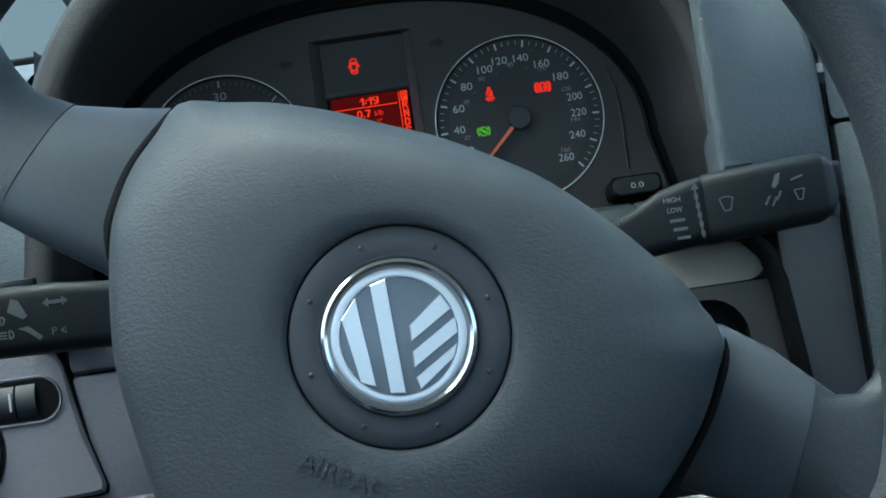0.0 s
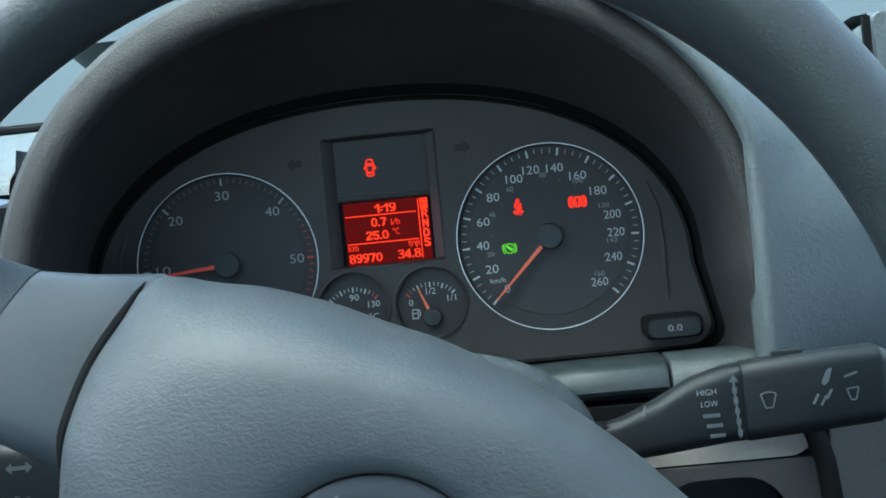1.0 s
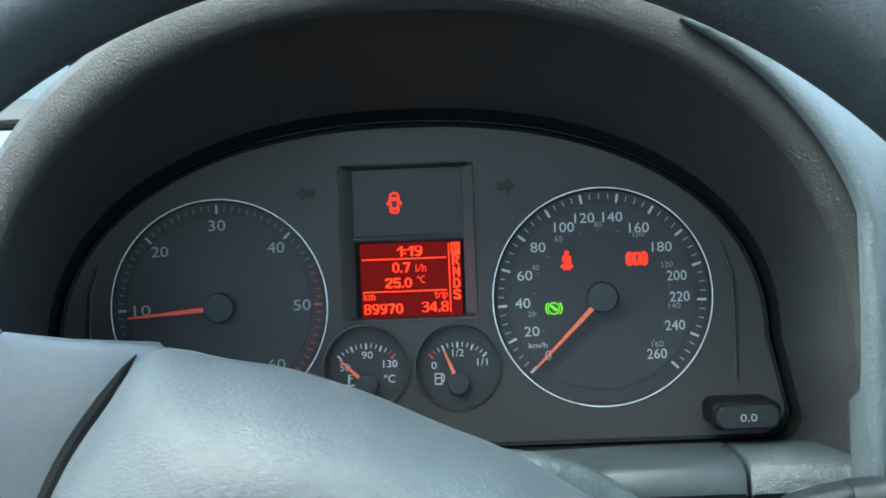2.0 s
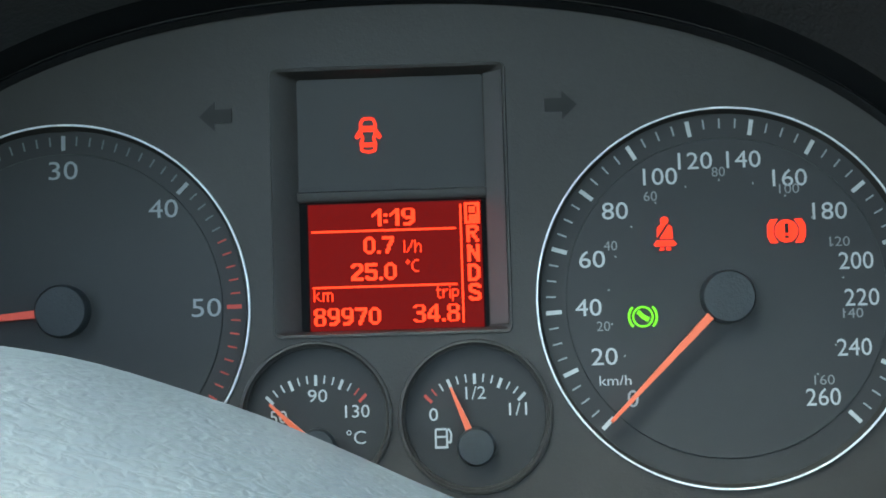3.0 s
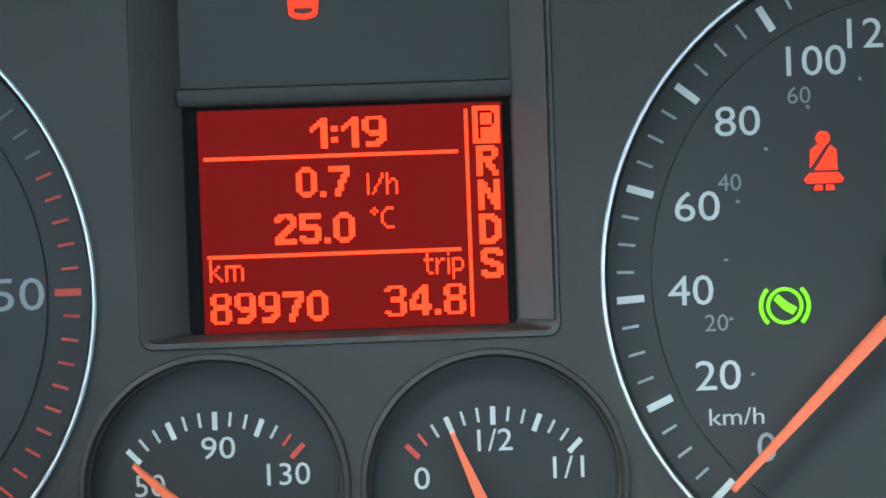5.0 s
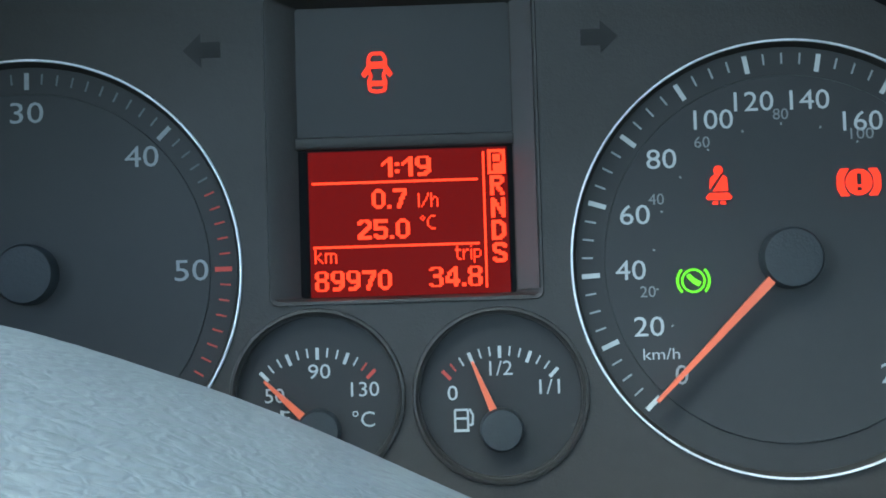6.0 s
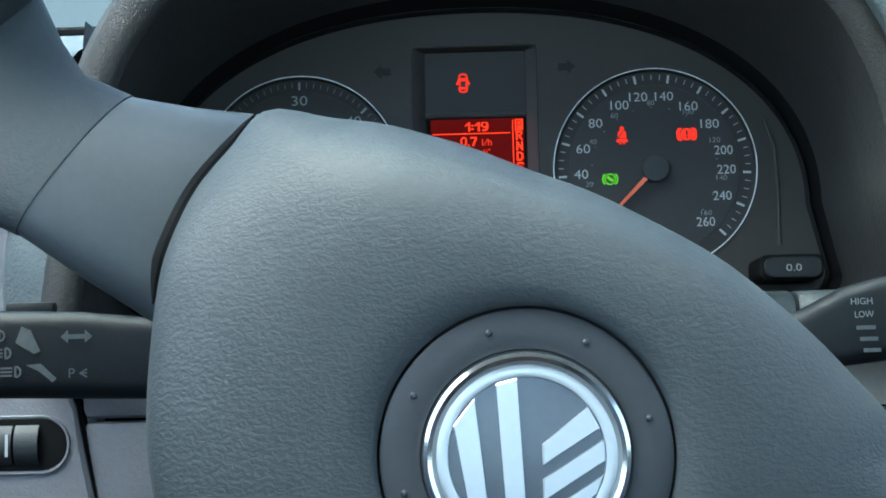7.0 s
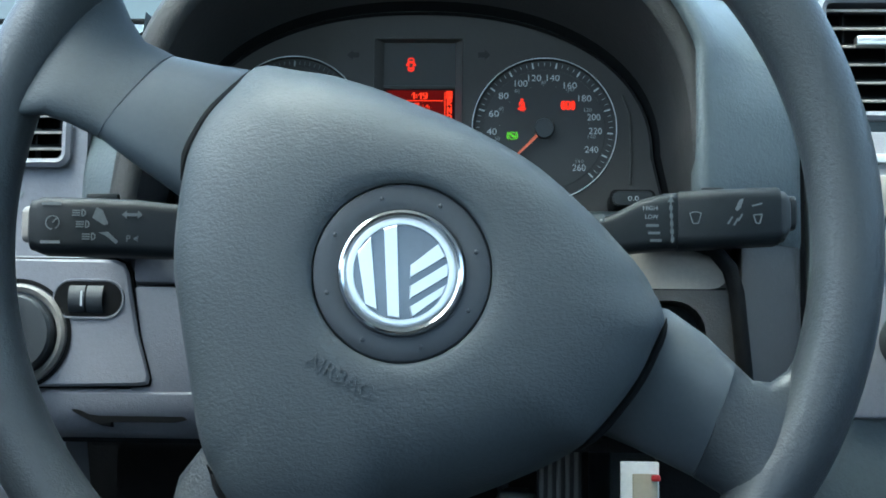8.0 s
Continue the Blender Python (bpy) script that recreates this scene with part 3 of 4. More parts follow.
part("collar", lathe(0, -0.112, [(0.052, -0.18), (0.050, -0.205), (0.030, -0.21)]), MATT, column)
# boots in black: the dark hole at each stalk's root is put into the colour
part("stalk_boot", box(0.085, -0.144, -0.108, 0.112, -0.124, -0.088, 0.004), GAP, column)
part("stalk_boot", box(-0.125, -0.150, -0.106, -0.090, -0.120, -0.066, 0.006), GAP, column)


lock = thing("ignition_lock", "round black ignition lock in a dark recess", "lock", (0.160, -0.047, -0.160))
part("collar", lathe(0.160, -0.160, [(0.0150, -0.0465), (0.0145, -0.0600), (0.0130, -0.0615), (0.0112, -0.0610), (0.0106, -0.0580)], n=40, cap=False), STALK, lock)
part("barrel", lathe(0.160, -0.160, [(0.0108, -0.0465), (0.0106, -0.0590), (0.0010, -0.0592)], n=32), BLACK, lock)
part("key_slot", box(0.1592, -0.0598, -0.1640, 0.1608, -0.0586, -0.1560, 0.0003), GAP, lock)


# ---- stalks ----
def stalk_mesh(sections, y=-0.135):
    loops = []
    for x, cz, hz, hy in sections:
        r = min(hz, hy) * 0.55
        loops.append([(x, y + b, cz + a) for a, b in rounded(-hz, -hy, hz, hy, r, 5)])
    return loft(loops, cap0=True, cap1=True)


wiper = thing("wiper_stalk", "black plastic wiper stalk with white symbols", "stalk", (0.12, -0.135, -0.085), group="stalks", shift=(-0.0045, 0, -0.008))
part("arm", stalk_mesh([(0.098, -0.0905, 0.0075, 0.008), (0.118, -0.0875, 0.0095, 0.010), (0.134, -0.0835, 0.0125, 0.011), (0.150, -0.0785, 0.0158, 0.012), (0.164, -0.0760, 0.0168, 0.0125), (0.1705, -0.0755, 0.0170, 0.0125), (0.1712, -0.0754, 0.0162, 0.012)]), STALK, wiper, smooth=50)
part("handle", stalk_mesh([(0.1710, -0.0755, 0.0168, 0.0123), (0.1722, -0.0754, 0.0176, 0.0130), (0.20, -0.0738, 0.0176, 0.0130), (0.2300, -0.0722, 0.0174, 0.0130), (0.2322, -0.0722, 0.0162, 0.012)]), STALK, wiper, smooth=50)
part("end_cap", stalk_mesh([(0.2322, -0.0722, 0.0150, 0.011), (0.2350, -0.0722, 0.0148, 0.0108), (0.2375, -0.0718, 0.0115, 0.0098), (0.2385, -0.0716, 0.0085, 0.008)]), MATT, wiper, smooth=50)
part("tip_button", stalk_mesh([(0.2360, -0.0700, 0.0105, 0.0075), (0.2415, -0.0700, 0.0100, 0.0070), (0.2425, -0.0700, 0.0085, 0.0055)]), STALK, wiper)
part("ridge", box(0.186, -0.137, -0.0585, 0.200, -0.131, -0.0545, 0.0010), STALK, wiper)
YS = -0.1484
for i, (word, w) in enumerate((("HIGH", 0.0085), ("LOW", 0.0075))):
    part("lettering", lettering(word, 0.1545 + i * 0.0008, -0.0690 - i * 0.0052, 0.0026, YS + 0.0005, w), TACHPRINT, wiper)
for i in range(3):
    part("printed_bar", bar(0.152 + i * 0.0012, -0.0795 - i * 0.0045, 0.1595 + i * 0.0008, -0.0795 - i * 0.0045, 0.0016, YS + 0.0008), DIMWHITE, wiper)
part("printed_bar", bar(0.1265, -0.0775, 0.1270, -0.0730, 0.0011, YS + 0.0035), DIMWHITE, wiper)
arrow = bar(0.1665, -0.064, 0.1675, -0.090, 0.0009, YS)
for i in range(5):
    arrow = bar(0.1657 + i * 0.0002, -0.0690 - i * 0.0047, 0.1677 + i * 0.0002, -0.0690 - i * 0.0047, 0.0026, YS, bm=arrow)
part("setting_scale", prism([(0.1646, -0.0655), (0.1667, -0.0622), (0.1688, -0.0655)], YS - 0.0003, YS, bm=arrow), DIMWHITE, wiper)
fan = bar(0.1765, -0.0705, 0.1790, -0.0790, 0.0008, YS)
fan = bar(0.1860, -0.0705, 0.1835, -0.0790, 0.0008, YS, bm=fan)
fan = bar(0.1790, -0.0790, 0.1835, -0.0790, 0.0008, YS, bm=fan)
for i in range(8):
    a0, a1 = radians(58 + 8 * i), radians(66 + 8 * i)
    fan = bar(0.1812 + 0.0088 * math.cos(a0), -0.0782 + 0.0088 * math.sin(a0), 0.1812 + 0.0088 * math.cos(a1), -0.0782 + 0.0088 * math.sin(a1), 0.0008, YS, bm=fan)
part("wipe_symbol", shrunk(fan, 0.1812, -0.0760, 0.72), DIMWHITE, wiper)
push = prism([(0.2045, -0.0690), (0.2075, -0.0625), (0.2105, -0.0615), (0.2085, -0.0680), (0.2060, -0.0705)], YS - 0.0003, YS)
for x, z in ((0.1995, -0.0765), (0.2035, -0.0775), (0.2065, -0.0745)):
    push = bar(x, z - 0.003, x + 0.003, z + 0.002, 0.0012, YS, bm=push)
part("push_symbol", shrunk(push, 0.2055, -0.0715, 0.85), DIMWHITE, wiper)
wash = bar(0.2140, -0.0665, 0.2215, -0.0645, 0.0012, YS)
wash = bar(0.2150, -0.0735, 0.2170, -0.0795, 0.0008, YS, bm=wash)
wash = bar(0.2215, -0.0730, 0.2195, -0.0795, 0.0008, YS, bm=wash)
wash = bar(0.2170, -0.0795, 0.2195, -0.0795, 0.0008, YS, bm=wash)
part("wash_symbol", shrunk(bar(0.2150, -0.0732, 0.2215, -0.0727, 0.0008, YS, bm=wash), 0.2170, -0.0715, 0.8), DIMWHITE, wiper)

signal = thing("indicator_stalk", "black plastic indicator stalk with white symbols", "stalk", (-0.12, -0.135, -0.085), group="stalks", shift=(0.0128, 0, -0.0095))
part("arm", stalk_mesh([(-0.095, -0.0840, 0.011, 0.010), (-0.125, -0.0835, 0.0145, 0.0115), (-0.150, -0.0825, 0.0165, 0.0125), (-0.175, -0.0808, 0.0175, 0.0128)]), STALK, signal, smooth=50)
part("handle", stalk_mesh([(-0.175, -0.0808, 0.0175, 0.0128), (-0.205, -0.0798, 0.0177, 0.0130), (-0.2320, -0.0794, 0.0178, 0.0130), (-0.2350, -0.0793, 0.0168, 0.0122)]), STALK, signal, smooth=50)
part("end_cap", stalk_mesh([(-0.2350, -0.0793, 0.0160, 0.0118), (-0.2395, -0.0790, 0.0155, 0.0112), (-0.2410, -0.0788, 0.0120, 0.009)]), STALK, signal)
part("tip_button", stalk_mesh([(-0.2400, -0.0785, 0.0115, 0.0080), (-0.2450, -0.0785, 0.0108, 0.0072), (-0.2462, -0.0785, 0.0090, 0.0055)]), PALE, signal, "pale button in the stalk's tip")
part("ridge", box(-0.208, -0.137, -0.0640, -0.188, -0.131, -0.0585, 0.0012), STALK, signal)
YL = -0.1484


def headlamp(x, z, s):
    bm = bar(x, z - s, x, z + s, 0.0008, YL)
    for i in range(6):
        a0, a1 = radians(-90 + 30 * i), radians(-60 + 30 * i)
        bm = bar(x + s * math.cos(a0), z + s * math.sin(a0), x + s * math.cos(a1), z + s * math.sin(a1), 0.0008, YL, bm=bm)
    for i in range(3):
        bm = bar(x - 0.0060, z - s * 0.7 + i * s * 0.7, x - 0.0012, z - s * 0.7 + i * s * 0.7, 0.0008, YL, bm=bm)
    return bm


for x, z in ((-0.2065, -0.0725), (-0.2040, -0.0795), (-0.2000, -0.0870)):
    part("lamp_symbol", headlamp(x, z, 0.0021), DIMWHITE, signal)
part("push_symbol", joined(prism([(-0.2000, -0.0755), (-0.1975, -0.0690), (-0.1940, -0.0705), (-0.1900, -0.0790), (-0.1925, -0.0800)], YL - 0.0003, YL), prism([(-0.1955, -0.0845), (-0.1900, -0.0840), (-0.1835, -0.0900), (-0.1850, -0.0915), (-0.1905, -0.0870)], YL - 0.0003, YL)), DIMWHITE, signal)
blink = bar(-0.1795, -0.0735, -0.1715, -0.0735, 0.0022, YL)
blink = prism([(-0.1830, -0.0735), (-0.1795, -0.0705), (-0.1795, -0.0765)], YL - 0.0003, YL, bm=blink)
part("arrow_symbol", shrunk(prism([(-0.1680, -0.0735), (-0.1715, -0.0765), (-0.1715, -0.0705)], YL - 0.0003, YL, bm=blink), -0.1755, -0.0735, 0.85), DIMWHITE, signal)
park = lettering("P", -0.1780, -0.0880, 0.0050, YL - 0.0001)
for i in range(3):
    park = bar(-0.1740, -0.0882, -0.1705, -0.0862 - 0.0020 * i, 0.0007, YL, bm=park)
part("parking_symbol", shrunk(park, -0.1745, -0.088, 0.8), DIMWHITE, signal)
cruise = [bar(-0.2245 + 0.0042 * math.cos(radians(a)), -0.0785 + 0.0042 * math.sin(radians(a)), -0.2245 + 0.0042 * math.cos(radians(a + 30)), -0.0785 + 0.0042 * math.sin(radians(a + 30)), 0.0007, YL) for a in range(-60, 270, 30)]
part("cruise_symbol", joined(*cruise, bar(-0.2245, -0.0785, -0.2215, -0.0755, 0.0008, YL)), DIMWHITE, signal)
for z in (-0.0670, -0.0905):
    part("printed_bar", bar(-0.2315, z, -0.2195, z, 0.0018, YL), DIMWHITE, signal)

# ---- steering wheel ----
CX, CZ = 0.0113, -0.1291
wheel = thing("steering_wheel", "dark grey three-spoke steering wheel with chrome badge, turned", "steering wheel", (CX, -0.21, CZ), turn=2)
RIM_R, RIM_T, RIM_X, RIM_Y, RIM_Z = 0.2418, 0.0198, 0.0085, -0.2125, -0.1030
rim = []
for i in range(160):
    a = 2 * math.pi * i / 160
    c, s = math.cos(a), math.sin(a)
    # the grip swells where the thumbs rest
    swell = 1 + 0.14 * math.exp(-((math.degrees(a) - 56) / 22) ** 2)
    thick, mid = RIM_T * swell, RIM_R + 0.0025 * (swell - 1) / 0.14
    rim.append([(RIM_X + (mid + thick * math.cos(b)) * c, RIM_Y + thick * 1.08 * math.sin(b), RIM_Z + (mid + thick * math.cos(b)) * s) for b in [2 * math.pi * j / 28 for j in range(28)]])
part("rim", loft(rim + rim[:1]), RIMSKIN, wheel, "grained dark grey rim", smooth=60)

# reach of the hub's outline every 15 degrees from the middle of the badge
REACH = (0.1325, 0.1135, 0.100, 0.093, 0.090, 0.092, 0.098, 0.113, 0.134, 0.146, 0.1365, 0.1270, 0.1225, 0.1205, 0.1260, 0.1400, 0.1500, 0.1410, 0.1285, 0.1210, 0.1205, 0.1255, 0.1290, 0.1335)
# share of the reach, depth of a free edge, depth of an edge that meets a spoke
FORM = ((0, -0.2636, -0.2636), (0, -0.2691, -0.2691), (0.03, -0.2708, -0.2708), (0.15, -0.2711, -0.2711), (0.3, -0.2708, -0.2708), (0.45, -0.2694, -0.2696), (0.6, -0.2662, -0.2676), (0.72, -0.2612, -0.2650),
        (0.82, -0.2535, -0.2618), (0.9, -0.2425, -0.2582), (0.95, -0.2310, -0.2545), (0.985, -0.2160, -0.2495), (1, -0.2030, -0.2400), (0.995, -0.1930, -0.2130), (0.96, -0.1860, -0.1900), (0.8, -0.1800, -0.1800))
SEAMS = ((127, 162), (316, 356), (224, 264))


def near_spoke(a):
    """1 where a spoke meets the hub, 0 along the free edges."""
    best = 0.0
    for a0, a1 in ((127, 232), *SEAMS[1:]):
        inside = min((a - a0) * (0.45 if a0 == 127 else 1) - (6 if a0 == 127 else 0), a1 - a)
        best = max(best, min(1.0, max(0.0, 0.5 + inside / 12)))
    return best * best * (3 - 2 * best)


def hub_reach(a):
    return 1.015 * smoothed(REACH, a) + corner_point(a)


def corner_point(a):
    return 0.0105 * math.exp(-((a - 127.5) / 5.5) ** 2) + 0.003 * math.exp(-(((a + 185.5) % 360 - 180) / 6) ** 2)


def hub_depth(a, u, y, sharp):
    """The upper corner beside the spoke is set back, the shoulder across from it stands forward."""
    corner = math.exp(-((a - 124) / 26) ** 2) * 0.010 - math.exp(-(((a + 140) % 360 - 180) / 26) ** 2) * 0.011
    return y + (sharp - y) * near_spoke(a) + corner * u ** 3


hub = []
for u, y, sharp in FORM:
    ring_pts = []
    for i in range(180):
        a = 2 * i
        r = 0.0469 + (1.015 * smoothed(REACH, a) - 0.0469) * u + corner_point(a) * u ** 5
        ring_pts.append((CX + r * math.cos(radians(a)), hub_depth(a, u, y, sharp), CZ + r * math.sin(radians(a))))
    hub.append(ring_pts)
part("airbag_cover", loft(hub, cap1=True), LEATHER, wheel, "grained dark grey airbag cover", smooth=60)
dish = part("badge_dish", lathe(CX, CZ, [(0.0469, -0.2652), (0.0463, -0.2667), (0.0458, -0.2684), (0.0446, -0.2690), (0.0352, -0.2690), (0.0333, -0.2682)], n=96, cap=False), DISH, wheel, "smooth round dish round the badge")
for i in range(8):
    a = radians(17.7 + 45 * i)
    part("stud", lathe(CX + 0.0399 * math.cos(a), CZ + 0.0399 * math.sin(a), [(0.0013, -0.2687), (0.0011, -0.2696), (0.0005, -0.2700)], n=10), DISH, dish)
badge = part("badge", lathe(CX, CZ, [(0.0330, -0.2672), (0.0328, -0.2705), (0.0321, -0.2725), (0.0308, -0.2731), (0.0295, -0.2725), (0.0287, -0.2709), (0.0281, -0.2702)], n=96, cap=False), CHROME, wheel, "round chrome badge")
part("badge_face", lathe(CX, CZ, [(0.0287, -0.2697), (0.0283, -0.2703), (0.0141, -0.2709), (0.0009, -0.2711)], n=64), DARKCHROME, badge)
part("badge_band", lathe(CX, CZ, [(0.0283, -0.2697), (0.0281, -0.2717), (0.0267, -0.2721), (0.0246, -0.2717), (0.0242, -0.2697)], n=64, cap=False), SATIN, badge)


def badge_bar(pts):
    return prism([(CX + 0.938 * x, CZ + 0.938 * z) for x, z in pts], -0.2725, -0.2699, bevel=0.0005)


for pts in ([(-0.0245, 0.0100), (-0.0175, 0.0190), (-0.0120, -0.0215), (-0.0185, -0.0190)],
            [(-0.0105, 0.0238), (-0.0035, 0.0258), (0.0005, -0.0255), (-0.0060, -0.0250)],
            [(0.0050, 0.0040), (0.0052, -0.0030), (0.0240, 0.0095), (0.0200, 0.0165)],
            [(0.0052, -0.0075), (0.0054, -0.0145), (0.0260, -0.0010), (0.0255, 0.0060)],
            [(0.0055, -0.0190), (0.0070, -0.0245), (0.0235, -0.0115), (0.0255, -0.0055)]):
    part("badge_bar", badge_bar(pts), SATIN, badge)


def spoke_mesh(sections, twists, n=28, power=2.25):
    """sections: upper point, lower point, depth and half thickness, about a wheel centred on 0.003, -0.112."""
    def placed(x, z):
        return CX + 1.015 * (x - 0.003), CZ + 1.015 * (z + 0.112)

    loops = []
    for (upper, lower, y, h), twist in zip(sections, twists):
        (xa, za), (xb, zb) = placed(*upper), placed(*lower)
        m, d = Vector(((xa + xb) / 2, (za + zb) / 2)), Vector(((xa - xb) / 2, (za - zb) / 2))
        loop = []
        for i in range(n):
            t = 2 * math.pi * i / n
            c, s = math.cos(t), math.sin(t)
            c, s = math.copysign(abs(c) ** (2 / power), c), math.copysign(abs(s) ** (2 / power), s)
            p = m + d * c
            loop.append((p.x, y + h * s + twist * c, p.y))
        loops.append(loop)
    return loft(loops, cap0=True, cap1=True)


UPPER_SPOKE = (
    ((-0.0600, -0.0200), (-0.1000, -0.0750), -0.1900, 0.0165),
    ((-0.0905, 0.0105), (-0.1275, -0.0690), -0.1925, 0.0165),
    ((-0.1180, 0.0120), (-0.1500, -0.0545), -0.2000, 0.0165),
    ((-0.1400, 0.0148), (-0.1715, -0.0400), -0.2050, 0.0155),
    ((-0.1402, 0.0152), (-0.1717, -0.0404), -0.2050, 0.0160),
    ((-0.1580, 0.0225), (-0.1880, -0.0330), -0.2075, 0.0158),
    ((-0.1660, 0.0340), (-0.2020, -0.0290), -0.2100, 0.0150),
    ((-0.1740, 0.0520), (-0.2160, -0.0300), -0.2120, 0.0130),
    ((-0.1850, 0.0600), (-0.2300, -0.0400), -0.2125, 0.0080))
SIDE_SPOKE = (
    ((0.1000, -0.1100), (0.0750, -0.1650), -0.2000, 0.0185),
    ((0.1440, -0.1205), (0.1000, -0.1850), -0.2025, 0.0185),
    ((0.1634, -0.1335), (0.1277, -0.1950), -0.2060, 0.0175),
    ((0.1790, -0.1482), (0.1600, -0.2090), -0.2090, 0.0160),
    ((0.1792, -0.1479), (0.1602, -0.2094), -0.2090, 0.0164),
    ((0.1890, -0.1565), (0.1740, -0.2170), -0.2105, 0.0164),
    ((0.1990, -0.1570), (0.1830, -0.2270), -0.2120, 0.0164),
    ((0.2085, -0.1500), (0.1900, -0.2400), -0.2125, 0.0162),
    ((0.2165, -0.1370), (0.1980, -0.2560), -0.2125, 0.0150),
    ((0.2240, -0.1150), (0.2050, -0.2724), -0.2125, 0.0120))
LOWER_SPOKE = (
    ((-0.0300, -0.2000), (-0.0950, -0.1900), -0.2050, 0.0185),
    ((-0.0200, -0.2480), (-0.1180, -0.2230), -0.2050, 0.0185),
    ((-0.0350, -0.2650), (-0.1220, -0.2450), -0.2070, 0.0175),
    ((-0.0480, -0.2830), (-0.1300, -0.2600), -0.2090, 0.0155),
    ((-0.0478, -0.2834), (-0.1304, -0.2604), -0.2090, 0.0160),
    ((-0.0500, -0.2980), (-0.1400, -0.2740), -0.2105, 0.0162),
    ((-0.0480, -0.3080), (-0.1500, -0.2820), -0.2120, 0.0168),
    ((-0.0430, -0.3200), (-0.1620, -0.2880), -0.2125, 0.0176),
    ((-0.0400, -0.3350), (-0.1720, -0.3000), -0.2125, 0.0150))
LEFT_TWIST = (0.015, 0.015, 0.016, 0.016, 0.016, 0.015, 0.015, 0.011, 0.004)
for twist, sections in zip((LEFT_TWIST, (-0.010,) * 4 + (-0.008, -0.005, -0.001, 0.004, 0.008, 0.010), (0,) * 9), (UPPER_SPOKE, SIDE_SPOKE, LOWER_SPOKE)):
    part("spoke_insert", spoke_mesh(sections[:4], twist[:4]), RIMSKIN if sections is LOWER_SPOKE else INSERT, wheel, "smooth grey spoke insert", smooth=60)
    # left joint lighter than the others: how light falls is put into the skin
    part("spoke_joint", spoke_mesh(sections[4:], twist[4:]), LEATHER if twist is LEFT_TWIST else RIMSKIN, wheel, "grained joint of spoke and rim", smooth=60)
for a0, a1 in SEAMS:
    line = [(CX + (hub_reach(a) + 0.0012) * math.cos(radians(a)), hub_depth(a, 1.0, FORM[12][1], FORM[12][2]) - 0.0022, CZ + (hub_reach(a) + 0.0012) * math.sin(radians(a))) for a in range(a0 + 2, a1 - 1, 2)]
    part("seam", tube(line, [(0.0031 if a0 == 127 else 0.0026) * min(1, 0.1 + min(i, len(line) - 1 - i) / 3) for i in range(len(line))], 8), GAP, wheel)
word = lettering("AIRBAG", CX - 0.029, CZ - 0.054, 0.0078, -0.2711, 0.038, turn=-27, thick=0.0009)
for v in word.verts:
    # laid on the curved face of the cover
    dx, dz = v.co.x - CX, v.co.z - CZ
    u = max(0.0, (math.hypot(dx, dz) - 0.0469) / (1.015 * smoothed(REACH, math.degrees(math.atan2(dz, dx))) - 0.0469))
    for (u0, y0, _), (u1, y1, _) in zip(FORM[2:12], FORM[3:13]):
        if u0 <= u <= u1:
            v.co.y += y0 + (y1 - y0) * (u - u0) / (u1 - u0) + 0.2711 + 0.0002
part("moulded_word", word, LEATHER, wheel)

# ---- pedals and the tag under the column ----
pedal = thing("brake_pedal", "grey ribbed rubber pedal on a black lever", "pedal", (0.104, 0.06, -0.25))
part("pad", box(0.086, 0.060, -0.315, 0.1192, 0.072, -0.206, 0.004), PEDAL, pedal)
for i in range(5):
    # ribs paler than the pad: daylight from the door is put into their colour
    part("rib", box(0.0880 + i * 0.0063, 0.0560, -0.312, 0.0912 + i * 0.0063, 0.0615, -0.209, 0.0010, segments=1), PEDALRIB, pedal, "rib lightened for daylight")
part("lever", box(0.096, 0.072, -0.300, 0.110, 0.090, -0.10, 0.003), MATT, pedal)
knee = thing("column_bracket", "bare metal bracket under the column", "bracket", (0.07, 0.1, -0.26))
part("bracket", box(0.056, 0.10, -0.300, 0.0875, 0.13, -0.2555, 0.008), METAL, knee)
part("arm", box(0.057, 0.112, -0.262, 0.066, 0.125, -0.15, 0.003), MATT, knee)
tag = thing("key_tag", "white and beige card tag hanging below the column", "tag", (0.15, -0.09, -0.24))
part("card", box(0.136, -0.092, -0.300, 0.160, -0.090, -0.2285, 0.0008), CARD, tag)
part("band", box(0.1435, -0.0935, -0.300, 0.159, -0.0915, -0.236, 0.0005), material("pale yellow card", (0.36, 0.32, 0.24), 0.7), tag)
part("clip", box(0.155, -0.097, -0.2405, 0.1605, -0.088, -0.2365, 0.001), REDPAINT, tag, "small red clip")

# ---- instrument cluster ----
cluster = thing("instrument_cluster", "black instrument cluster with lit red display and four dials", "instrument cluster", (0, 0.02, -0.068))
SX, SZ, TX, TZ = 0.0893, 0.0, -0.0890, 0.0015
HX, HZ, FX, FZ = -0.0214, -0.0290, 0.0212, -0.0298
MY = -0.004


def disc2(cx, cz, r, n=72):
    return [(x, z) for x, _, z in circle(cx, cz, r, 0, n)]


edge = [(x, z) for x, _, z in dome(0.1665, 0.1055, 0, 0, drop=-0.0685)]
holes = [disc2(SX, SZ, 0.0506), disc2(TX, TZ, 0.0502), disc2(HX, HZ, 0.0190, 48), disc2(FX, FZ, 0.0190, 48), rounded(-0.0320, -0.0078, 0.0320, 0.0655, 0.002, 3)]
bm = sheet_with_holes(edge, holes, MY)
for hole, depth in zip(holes, (0.0015, 0.0015, 0.003, 0.003, 0.0005)):
    loft([[(x, MY, z) for x, z in hole], [(x, MY + depth + 0.004, z) for x, z in hole]], bm=bm)
bmesh.ops.remove_doubles(bm, verts=bm.verts, dist=1e-6)
